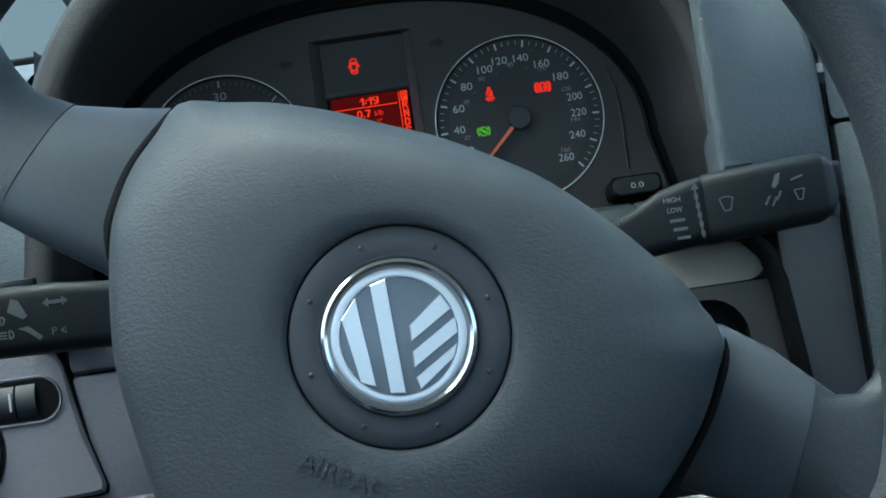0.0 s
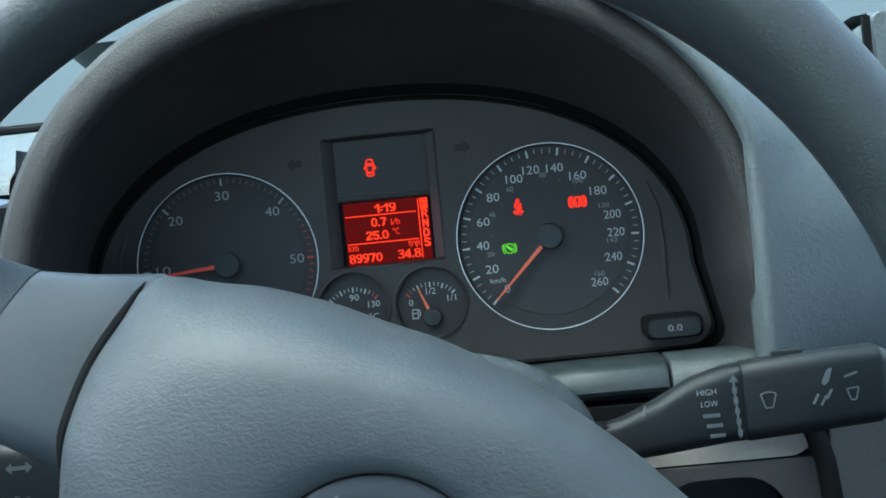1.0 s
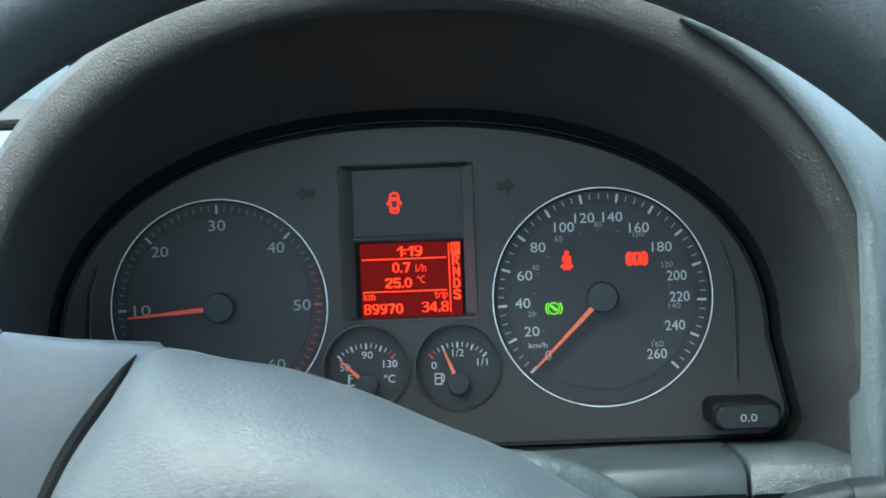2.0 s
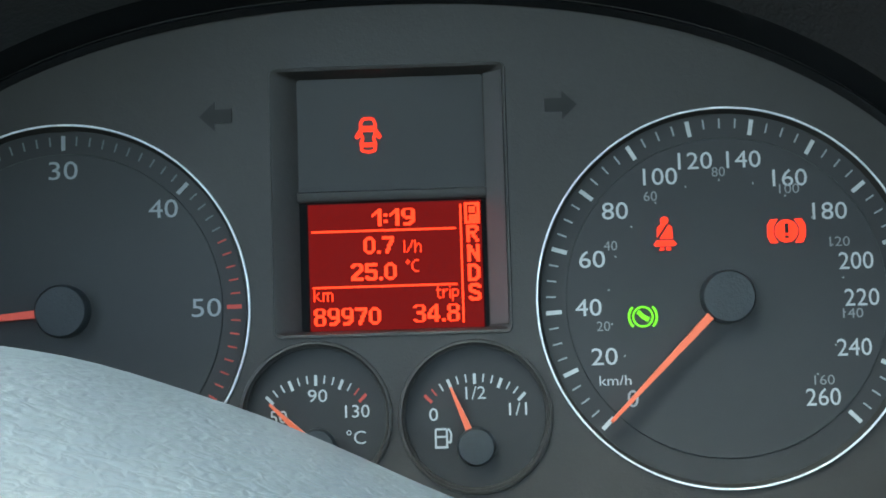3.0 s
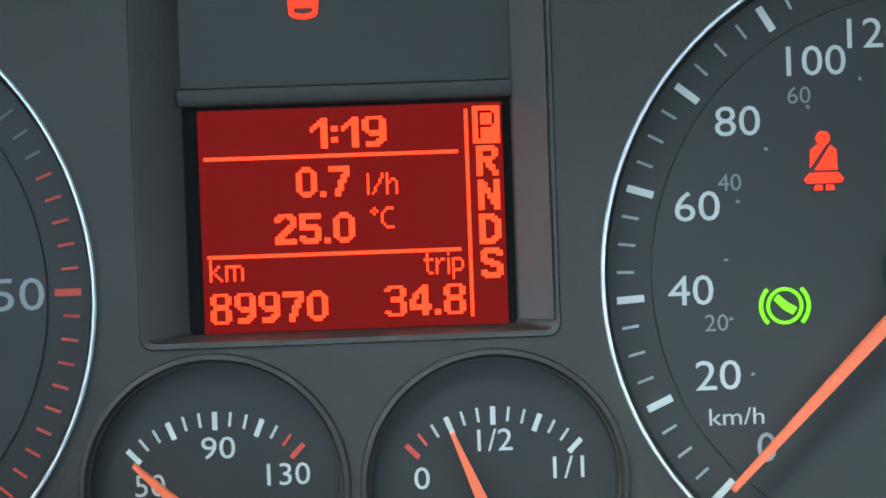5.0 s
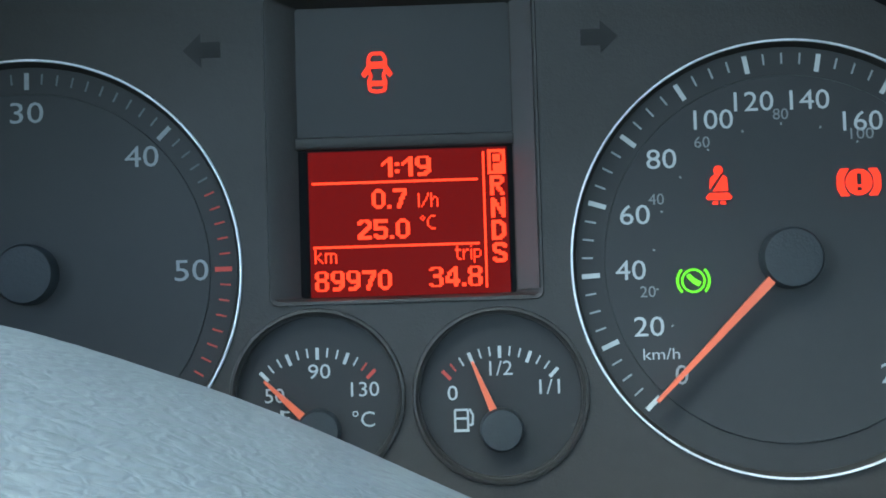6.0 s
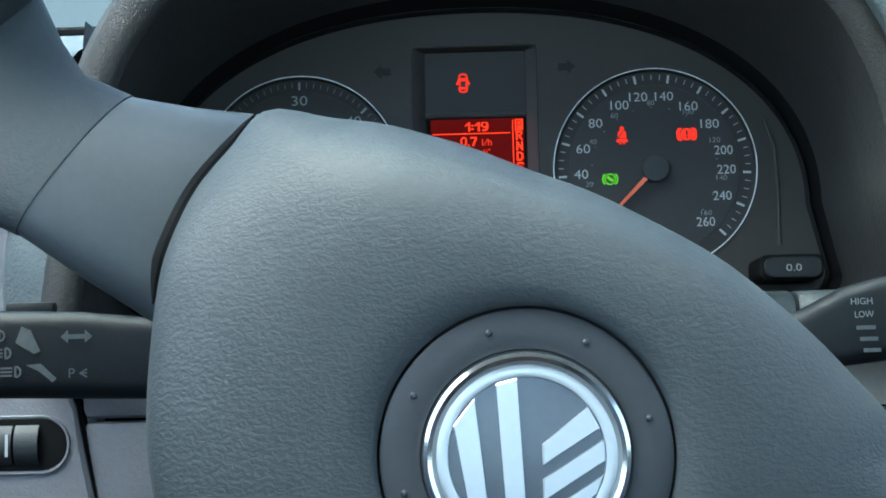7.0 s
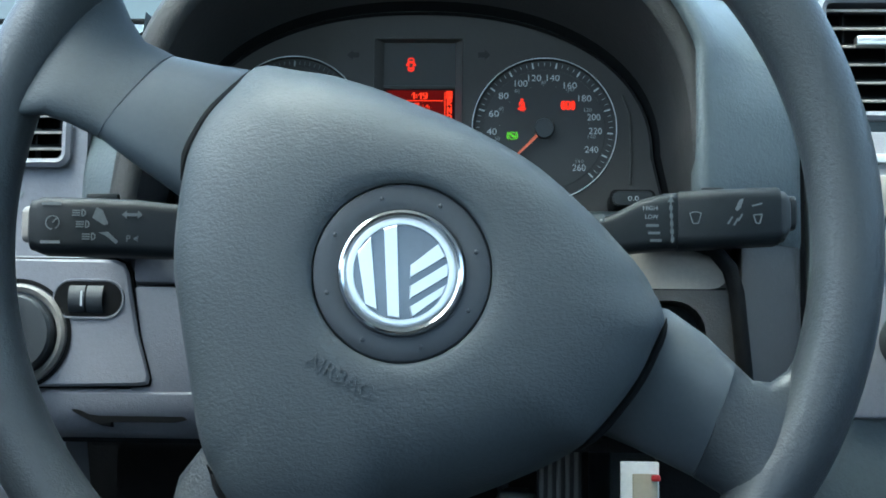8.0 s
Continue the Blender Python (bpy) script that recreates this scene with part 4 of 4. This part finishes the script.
part("mask", bm, MASK, cluster, "black mask between the dials", smooth=25)
part("back_plate", prism([(x * 0.99, z) for x, z in edge], 0.010, 0.018), GAP, cluster)
# gloss edge of the clear cover
part("cover_edge", loft([dome(0.1660, 0.1048, 0, -0.0042, drop=-0.0680), dome(0.1648, 0.1035, 0, -0.0075, drop=-0.0668), dome(0.1632, 0.1020, 0, -0.0045, drop=-0.0655)]), BLACK, cluster, "gloss black edge of the cluster")
for s in (-1, 1):
    part("ridge", tube([(s * 0.1495, MY - 0.0003, -0.040), (s * 0.1500, MY - 0.0006, -0.010), (s * 0.1490, MY - 0.0006, 0.010), (s * 0.1440, MY - 0.0004, 0.024)], 0.0009, 8), MASK, cluster)


def dial_point(cx, cz, r, a):
    return cx + r * math.cos(radians(a)), cz + r * math.sin(radians(a))


def tick(bm, cx, cz, r0, r1, a, w, y):
    """One printed mark: a part of its own under bm, a dial and a material."""
    dial, mat = bm
    return part("mark", bar(*dial_point(cx, cz, r0, a), *dial_point(cx, cz, r1, a), w, y, thick=0.00012), mat, dial)


def needle(cx, cz, a, r0, r1, w0, w1, y, mat, parent):
    d, s = Vector((math.cos(radians(a)), math.sin(radians(a)))), Vector((-math.sin(radians(a)), math.cos(radians(a))))
    c = Vector((cx, cz))
    pts = [c + d * r0 + s * w0, c + d * r0 - s * w0, c + d * r1 - s * w1, c + d * r1 + s * w1]
    return part("needle", prism(pts, y - 0.0012, y, bevel=0.0003), mat, parent)


# speedometer
speedo = part("speedometer", lathe(SX, SZ, [(0.0506, 0.0015), (0.0506, -0.0015), (0.0440, -0.0015), (0.0010, -0.0012)], n=96), DIAL, cluster, "round speedometer, needle at zero")
part("inner_dial", lathe(SX, SZ, [(0.0432, -0.0010), (0.0428, -0.0019), (0.0010, -0.0019)], n=96), DIALIN, speedo)
part("chrome_ring", lathe(SX, SZ, [(0.0511, -0.002), (0.0510, -0.0046), (0.0509, -0.0049), (0.0506, -0.0049), (0.0504, -0.0044)], n=120, cap=False), RING, speedo, "thin chrome ring")
part("ring_wall", lathe(SX, SZ, [(0.0504, -0.0045), (0.0500, -0.0028), (0.0496, -0.0016)], n=96, cap=False), MASK, speedo)
major, minor = (speedo, WHITE), (speedo, TACHPRINT)
for v in range(0, 265, 5):
    a = 225 - v * 270 / 260
    if v % 20 == 0:
        tick(major, SX, SZ, 0.0442, 0.0484, a, 0.00112, -0.0017)
    else:
        tick(minor, SX, SZ, 0.0456, 0.0482, a, 0.00042, -0.0017)
NUDGE = {0: (-0.5, -0.8), 20: (0.8, 0.4), 40: (0.2, 0.6), 60: (0, 0.2), 80: (0.4, 1.2), 100: (2.8, 1.2), 120: (-0.2, 0.4), 140: (-0.6, 0.4), 160: (-1.0, -0.2), 180: (-0.8, -0.6), 200: (-1.2, -0.4), 220: (-1.2, 1.2), 240: (-0.6, 1.0), 260: (-0.4, 0.4)}
for v in range(0, 261, 20):
    x, z = dial_point(SX, SZ, 0.0372 if v else 0.0360, 225 - v * 270 / 260 - (3 if v in (200, 260) else 0))
    dx, dz = NUDGE.get(v, (0, 0))
    x, z = x + dx * 0.001, z + dz * 0.001
    part("numeral", lettering(str(v), x, z, 0.0046, -0.0021, (0.0030, 0.0070, 0.0092)[len(str(v)) - 1]), WHITE if v else TACHPRINT, speedo)
for v in range(20, 161, 20):
    a = 225 - v * 1.609 * 270 / 260 - (4 if v == 40 else 0)
    x, z = dial_point(SX, SZ, 0.0338, a)
    part("small_numeral", lettering(str(v), x, z, 0.0026, -0.0021, 0.0018 * len(str(v))), GREY, speedo)
dots = (speedo, GREY)
for v in range(10, 165, 10):
    tick(dots, SX, SZ, 0.0312, 0.0318, 225 - v * 1.609 * 270 / 260, 0.0004, -0.0021)
part("unit_lettering", lettering("km/h", *dial_point(SX, SZ, 0.0372, 215.0), 0.0026, -0.0021, 0.0085), WHITE, speedo)
needle(SX, SZ, 225.0, 0.006, 0.0455, 0.0011, 0.0004, -0.0048, NEEDLE, speedo)
part("needle_cap", lathe(SX, SZ, [(0.0072, 0.0), (0.0071, -0.0062), (0.0066, -0.0070), (0.0040, -0.0072), (0.0005, -0.0072)], n=40), MATT, speedo, "black needle cap")

# tachometer
tacho = part("tachometer", lathe(TX, TZ, [(0.0502, 0.0015), (0.0502, -0.0015), (0.0440, -0.0015), (0.0010, -0.0012)], n=96), DIAL, cluster, "round rev counter, needle near nine")
part("inner_dial", lathe(TX, TZ, [(0.0432, -0.0010), (0.0428, -0.0019), (0.0010, -0.0019)], n=96), DIALIN, tacho)
part("chrome_ring", arc_band(TX, TZ, [(0.0509, -0.002), (0.0508, -0.0046), (0.0507, -0.0049), (0.0504, -0.0049), (0.0502, -0.0044)], -47, 227), RING, tacho, "thin open chrome ring")
part("ring_wall", lathe(TX, TZ, [(0.0502, -0.0045), (0.0497, -0.0028), (0.0493, -0.0016)], n=96, cap=False), MASK, tacho)
# dimmer print than the speedometer's: the shade on this dial is in the colours
major, minor, red = (tacho, TACHPRINT), (tacho, DIMWHITE), (tacho, REDPRINT)
for v in range(0, 61):
    a = 225 - v * 4.5
    hot = v > 44
    if v % 10 == 0:
        tick(red if hot else major, TX, TZ, 0.0440, 0.0480, a, 0.0011, -0.0017)
    else:
        tick(red if hot else minor, TX, TZ, 0.0453, 0.0478, a, 0.00042, -0.0017)
for v in range(10, 61, 10):
    part("numeral", lettering(str(v), *dial_point(TX, TZ, {10: 0.0366, 60: 0.0375}.get(v, 0.0385), 225 - v * 4.5 - (2 if v == 60 else 0)), 0.0050, -0.0021, 0.0080), TACHPRINT, tacho)
part("printed_bar", joined(bar(TX - 0.031, -0.0165, TX - 0.024, -0.0165, 0.0012, -0.0021), bar(TX - 0.030, -0.0190, TX - 0.0255, -0.0190, 0.0012, -0.0021)), GREY, tacho)
needle(TX, TZ, 184.5, 0.006, 0.0430, 0.0011, 0.0004, -0.0048, NEEDLEDIM, tacho)
part("needle_cap", lathe(TX, TZ, [(0.0072, 0.0), (0.0071, -0.0062), (0.0066, -0.0070), (0.0040, -0.0072), (0.0005, -0.0072)], n=40), MATT, tacho, "black needle cap")


# the two small gauges
def small_gauge(name, label, cx, cz, marks, aim_at, mat):
    px, pz = cx, cz - 0.0080
    g = part(name, lathe(cx, cz, [(0.0190, 0.0010), (0.0190, -0.0018), (0.0010, -0.0018)], n=56), GAUGE, cluster, label)
    part("bezel", lathe(cx, cz, [(0.0207, -0.0038), (0.0204, -0.0048), (0.0197, -0.0050), (0.0192, -0.0042), (0.0188, -0.0018)], n=72, cap=False), MASK, g)
    white, red = (g, WHITE), (g, REDPRINT)
    for i in range(13):
        a = 134 - 88 * i / 12
        big = i % 3 == 0
        tick(red if i in marks else white, px, pz, 0.0166 if big else 0.0172, 0.0194, a, 0.0008 if big else 0.0004, -0.0020)
    needle(px, pz, aim_at, 0.003, 0.0172, 0.0010, 0.0003, -0.0030, mat, g)
    part("needle_cap", lathe(px, pz, [(0.0052, -0.0008), (0.0051, -0.0042), (0.0046, -0.0050), (0.0025, -0.0052), (0.0005, -0.0052)], n=32), MATT, g)
    return g, px, pz


temp, px, pz = small_gauge("temperature_gauge", "small round coolant gauge with red needle", HX, HZ, (11, 12), 136, NEEDLE)
for text, dx, dz, w in (("50", -0.0102, 0.0085, 0.0046), ("90", 0.0004, 0.0139, 0.0052), ("130", 0.0110, 0.0095, 0.0066)):
    part("numeral", lettering(text, px + dx, pz + dz, 0.0034, -0.0021, w), WHITE, temp)
part("unit_lettering", lettering("\u00b0C", px + 0.0105, pz + 0.0025, 0.0036, -0.0021, 0.0052), WHITE, temp)
part("coolant_symbol", joined(bar(px - 0.0085, pz + 0.0008, px - 0.0085, pz + 0.0050, 0.0008, -0.0021), bar(px - 0.0085, pz + 0.0046, px - 0.0068, pz + 0.0046, 0.0004, -0.0021), bar(px - 0.0085, pz + 0.0032, px - 0.0068, pz + 0.0032, 0.0004, -0.0021), bar(px - 0.0115, pz, px - 0.0060, pz, 0.0006, -0.0021)), WHITE, temp)
fuel, px, pz = small_gauge("fuel_gauge", "small round fuel gauge below half", FX, FZ, (0, 1), 112, NEEDLE)
for text, dx, dz, w in (("0", -0.0112, 0.0088, 0.0024), ("1/2", 0.0002, 0.0143, 0.0054), ("1/1", 0.0114, 0.0097, 0.0048)):
    part("numeral", lettering(text, px + dx, pz + dz, 0.0034, -0.0021, w), WHITE, fuel)
pump = bar(px - 0.0111, pz + 0.0000, px - 0.0075, pz + 0.0000, 0.0006, -0.0021)
for x0, z0, x1, z1 in ((-0.0108, 0.0, -0.0108, 0.0048), (-0.0078, 0.0, -0.0078, 0.0048), (-0.0108, 0.0048, -0.0078, 0.0048), (-0.0108, 0.0028, -0.0078, 0.0028), (-0.0078, 0.0014, -0.0068, 0.0012), (-0.0068, 0.0012, -0.0066, 0.0036), (-0.0066, 0.0036, -0.0074, 0.0050)):
    pump = bar(px + x0, pz + z0, px + x1, pz + z1, 0.0005, -0.0021, bm=pump)
part("pump_symbol", pump, WHITE, fuel)

# the centre frame with the lamp window above and the display below
frame_part = part("centre_frame", loft([[(x, y, z) for x, z in rounded(x0, z0, x1, z1, r, 3)] for x0, z0, x1, z1, r, y in ((-0.0322, -0.0080, 0.0322, 0.0657, 0.002, -0.0036), (-0.0318, -0.0076, 0.0318, 0.0654, 0.0018, -0.0045), (-0.0310, -0.0068, 0.0312, 0.0646, 0.0015, -0.0042), (-0.0252, -0.0060, 0.0258, 0.0632, 0.0008, 0.0016))]), MASK, cluster)
# this flank is paler than the mask: light from the left is painted in
part("frame_side", loft([[(0.0261, 0.0008, z), (0.0309, -0.0046, z), (0.0312, -0.0036, z), (0.0266, 0.0014, z)] for z in (-0.0052, 0.0632)], cap0=True, cap1=True), BEZELLIT, frame_part, "grey display frame flank with side light in its colour")
part("divider", loft([[(x, y, z) for y, z in ((0.0018, 0.0291), (0.0006, 0.0294), (0.0002, 0.0300), (0.0002, 0.0318), (0.0018, 0.0323))] for x in (-0.0256, 0.0260)], cap0=True, cap1=True), MASK, frame_part)
part("lamp_window", prism([(-0.0256, 0.0320), (0.0260, 0.0320), (0.0260, 0.0636), (-0.0256, 0.0636)], 0.0016, 0.0030), DIAL, frame_part)
lcd = part("display", prism([(-0.0256, -0.0063), (0.0260, -0.0063), (0.0260, 0.0298), (-0.0256, 0.0298)], 0.0016, 0.0030), GAP, cluster, "lit red multifunction display")
part("backlight", prism([(-0.0228, -0.0059), (0.0244, -0.0059), (0.0244, 0.0286), (-0.0228, 0.0286)], 0.0012, 0.0016), LCDBACK, lcd)
YD = 0.0011


# the dots of the display's own letters, row by row from the top
BIG = {"0": "..###../.#####./##...##/##...##/##...##/##...##/##...##/##...##/##...##/.#####./..###..", "1": "...##/..###/.####/##.##/#..##/...##/...##/...##/...##/...##/...##",
       "2": ".#####./###.###/##...##/.....##/....###/...###./..###../.###.../###..../#######/#######", "3": ".#####./##...##/.....##/.....##/..####./..####./.....##/.....##/.....##/##...##/.#####.",
       "4": "....##./...###./..####./.##.##./.##.##./##..##./##..##./#######/#######/....##./....##.", "5": "#######/#######/##...../##...../######./#######/.....##/.....##/##...##/#######/.#####.",
       "7": "#######/#######/.....##/....###/....##./...###./...##../...##../..###../..##.../..##...", "8": ".#####./##...##/##...##/##...##/.#####./.#####./##...##/##...##/##...##/##...##/.#####.",
       "9": ".#####./##...##/##...##/##...##/##...##/.######/..#####/.....##/....###/.#####./.####..", ".": "../../../../../../../../../##/##", ":": "../../../##/##/../../##/##/../..",
       "R": "######./#######/##...##/##...##/######./#####../##.##../##.###./##..##./##...##/##...##", "N": "##...##/###..##/###..##/####.##/####.##/##.####/##.####/##..###/##..###/##...##/##...##",
       "D": "#####../######./##..###/##...##/##...##/##...##/##...##/##...##/##..###/######./#####..", "S": ".#####./#######/##...##/##...../####.../.#####./...####/.....##/##...##/#######/.#####."}
SMALL = {"l": "#/#/#/#/#/#/#/#", "/": "....#/....#/...#./...#./..#../.#.../.#.../#....", "h": "#..../#..../#.##./##..#/#...#/#...#/#...#/#...#", "C": "..###/.#.../#..../#..../#..../#..../.#.../..###",
         "\u00b0": ".#./#.#/.#./.../.../.../.../...", "k": "#..../#..../#..#./#.#../##.../#.#../#..#./#...#", "m": "......./......./######./#..#..#/#..#..#/#..#..#/#..#..#/#..#..#",
         "t": ".#../.#../####/.#../.#../.#../.#../..##", "r": "..../..../#.##/##../#.../#.../#.../#...", "i": "#/./#/#/#/#/#/#", "p": "...../...../####./#...#/#...#/#...#/####./#..../#..../#....",
         "P": "#####./#....#/#....#/#....#/#....#/#####./#...../#...../#...../#....."}


def dotted(text, font, x, z, width, pitch, y):
    """A word of square dots, as wide as given, its rows centred on z for the tall letters."""
    glyphs = [font[c].split("/") for c in text]
    total = sum(len(g[0]) for g in glyphs) + len(glyphs) - 1
    px, at, rows = width / total, x - width / 2, len(font[text[0]].split("/"))
    out = bmesh.new()
    for g in glyphs:
        for j, line in enumerate(g):
            for i, dot in enumerate(line):
                if dot == "#":
                    x0, z1 = at + i * px, z + (rows / 2 - j) * pitch
                    out.faces.new([out.verts.new((u, y, v)) for u, v in ((x0, z1 - pitch), (x0 + px, z1 - pitch), (x0 + px, z1), (x0, z1))])
        at += (len(g[0]) + 1) * px
    bmesh.ops.remove_doubles(out, verts=out.verts, dist=1e-6)
    return out


LINES = ((-0.0220, 0.0211, 0.0174, 0.0211, 0.00055), (-0.0220, 0.0059, 0.0174, 0.0059, 0.00055), (0.0188, 0.0276, 0.0188, -0.0046, 0.00055))
for row in LINES:
    part("segment_line", bar(*row, YD, thick=0.0002), LCDTEXT, lcd)
for text, x, z, w in (("1:19", 0.0005, 0.0246, 0.0118), ("0.7", -0.0037, 0.0171, 0.0083), ("25.0", -0.0052, 0.0099, 0.0124), ("89970", -0.0127, -0.0021, 0.0182), ("34.8", 0.0115, -0.0018, 0.0126),
                      ("R", 0.0219, 0.0195, 0.0034), ("N", 0.0220, 0.0142, 0.0034), ("D", 0.0220, 0.0089, 0.0034), ("S", 0.0221, 0.0036, 0.0034)):
    part("segment_text", dotted(text, BIG, x, z, w, 0.000428, YD - 0.0001), LCDTEXT, lcd)
for text, x, z, w in (("l/h", 0.0055, 0.0165, 0.0048), ("\u00b0C", 0.0053, 0.0112, 0.0036), ("km", -0.0191, 0.0038, 0.0053), ("trip", 0.0146, 0.0038, 0.0062)):
    part("segment_text", dotted(text, SMALL, x, z, w, 0.000420, YD - 0.0001), LCDTEXT, lcd)
part("selector_box", prism([(0.0198, 0.0222), (0.0240, 0.0222), (0.0240, 0.0280), (0.0198, 0.0280)], YD - 0.0002, YD), LCDTEXT, lcd)
part("selector_letter", dotted("P", SMALL, 0.0219, 0.0251, 0.0026, 0.000440, YD - 0.0004), LCDBACK, lcd)

# warning lamps
DX, DZ, YW = -0.0058, 0.0473, 0.0014


def outline_bars(pts, w, y, bm=None, close=True):
    bm = bm or bmesh.new()
    n = len(pts)
    for i in range(n if close else n - 1):
        a, b = pts[i], pts[(i + 1) % n]
        bar(*a, *b, w, y, bm=bm, thick=0.0002)
    return bm


car_shape = [(DX - 0.0013, DZ + 0.0046), (DX + 0.0013, DZ + 0.0046), (DX + 0.0020, DZ + 0.0034), (DX + 0.0020, DZ + 0.0005), (DX + 0.0014, DZ - 0.0008), (DX + 0.0020, DZ - 0.0020), (DX + 0.0018, DZ - 0.0042), (DX, DZ - 0.0046), (DX - 0.0018, DZ - 0.0042), (DX - 0.0020, DZ - 0.0020), (DX - 0.0014, DZ - 0.0008), (DX - 0.0020, DZ + 0.0005), (DX - 0.0020, DZ + 0.0034)]
lamp = outline_bars(car_shape, 0.0008, YW)
for s in (-1, 1):
    lamp = bar(DX + s * 0.0019, DZ + 0.0016, DX + s * 0.0034, DZ - 0.0006, 0.0009, YW, bm=lamp)
    lamp = bar(DX + s * 0.0019, DZ + 0.0006, DX + s * 0.0032, DZ - 0.0009, 0.0007, YW, bm=lamp)
lamp = bar(DX - 0.0017, DZ + 0.0018, DX + 0.0017, DZ + 0.0018, 0.0016, YW, bm=lamp)
lamp = bar(DX - 0.0017, DZ - 0.0026, DX + 0.0017, DZ - 0.0026, 0.0012, YW, bm=lamp)
part("door_lamp", lamp, LAMPRED, frame_part, "lit red door-open lamp")
BX, BZ, YB = 0.0735, 0.0174, -0.0021
lamp = prism([(x, z) for x, z in disc2(BX, BZ + 0.0036, 0.0011, 14)], YB - 0.0002, YB)
for pts in ([(-0.0020, 0.0018), (-0.0010, 0.0026), (0.0004, 0.0025), (-0.0021, -0.0009)], [(0.0011, 0.0025), (0.0020, 0.0018), (0.0021, -0.0013), (-0.0014, -0.0013)],
            [(-0.0022, -0.0017), (0.0022, -0.0017), (0.0031, -0.0027), (0.0026, -0.0033), (-0.0026, -0.0033), (-0.0031, -0.0027)], [(-0.0014, -0.0036), (-0.0003, -0.0036), (-0.0003, -0.0044), (-0.0016, -0.0044)], [(0.0003, -0.0036), (0.0014, -0.0036), (0.0016, -0.0044), (0.0003, -0.0044)]):
    lamp = prism([(BX + x, BZ + z) for x, z in pts], YB - 0.0002, YB, bm=lamp)
part("belt_lamp", lamp, LAMPRED, speedo, "lit red belt lamp")
RX, RZ = 0.1060, 0.0172
lamp = prism(disc2(RX, RZ, 0.0031, 24), YB - 0.0002, YB)
for s in (-1, 1):
    lamp = prism([(RX + s * x, RZ + z) for x, z in ((0.0022, 0.0032), (0.0042, 0.0032), (0.0051, 0.0016), (0.0051, -0.0016), (0.0042, -0.0032), (0.0022, -0.0032), (0.0034, -0.0012), (0.0034, 0.0012))], YB - 0.0002, YB, bm=lamp)
part("brake_lamp", lamp, LAMPRED, speedo, "lit red brake lamp")
part("lamp_mark", joined(bar(RX, RZ - 0.0006, RX, RZ + 0.0020, 0.0010, YB - 0.0003), bar(RX, RZ - 0.0020, RX, RZ - 0.0012, 0.0010, YB - 0.0003)), UNLIT, speedo)
GX, GZ = 0.0668, -0.0046
part("lamp_ring", arc_band(GX, GZ, [(0.00285, YB), (0.00285, YB - 0.0002), (0.00235, YB - 0.0002), (0.00235, YB)], 0, 359.5, 32), LAMPGREEN, speedo)
for a0 in (-45, 135):
    part("lamp_arc", arc_band(GX, GZ, [(0.0040, YB), (0.0040, YB - 0.0002), (0.0034, YB - 0.0002), (0.0034, YB)], a0, a0 + 90, 14), LAMPGREEN, speedo)
lamp = prism([(GX - 0.0017, GZ + 0.0010), (GX - 0.0010, GZ + 0.0018), (GX + 0.0006, GZ + 0.0004), (GX + 0.0019, GZ - 0.0003), (GX + 0.0012, GZ - 0.0014), (GX - 0.0002, GZ - 0.0006)], YB - 0.0002, YB)
part("pedal_lamp", lamp, LAMPGREEN, speedo, "lit green brake pedal lamp")
for s in (-1, 1):
    shape = [(s * (0.0465 + dx), 0.0530 + dz) for dx, dz in ((-0.0042, 0.0019), (0.0004, 0.0019), (0.0004, 0.0040), (0.0046, 0.0), (0.0004, -0.0040), (0.0004, -0.0019), (-0.0042, -0.0019))]
    part("turn_arrow", prism(shape, MY - 0.0003, MY), UNLIT, cluster, "unlit turn arrow")

# reset buttons in the lower corners
for s in (-1, 1):
    button = thing("reset_button", "small black reset button with white marks", "button", (s * 0.152, -0.02, -0.056), group="reset buttons", shift=(-0.006 * s, -0.023, 0.004))
    part("socket", prism(rounded(min(s * 0.1395, s * 0.1700), -0.0638, max(s * 0.1395, s * 0.1700), -0.0515, 0.004), -0.0100, 0.0190, bevel=0.001), GAP, button)
    part("key", prism(rounded(min(s * 0.1412, s * 0.1688), -0.0628, max(s * 0.1412, s * 0.1688), -0.0530, 0.0040), -0.0128, -0.0098, bevel=0.0006), STALK, button)
    if s > 0:
        part("lettering", lettering("0.0", 0.1550, -0.0580, 0.0034, -0.0130, 0.0074), TACHPRINT, button)
    else:
        part("mark", joined(bar(-0.1545, -0.0600, -0.1545, -0.0560, 0.0008, -0.0130), bar(-0.1515, -0.0600, -0.1515, -0.0560, 0.0008, -0.0130), bar(-0.1549, -0.0560, -0.1511, -0.0560, 0.0008, -0.0130)), TACHPRINT, button)
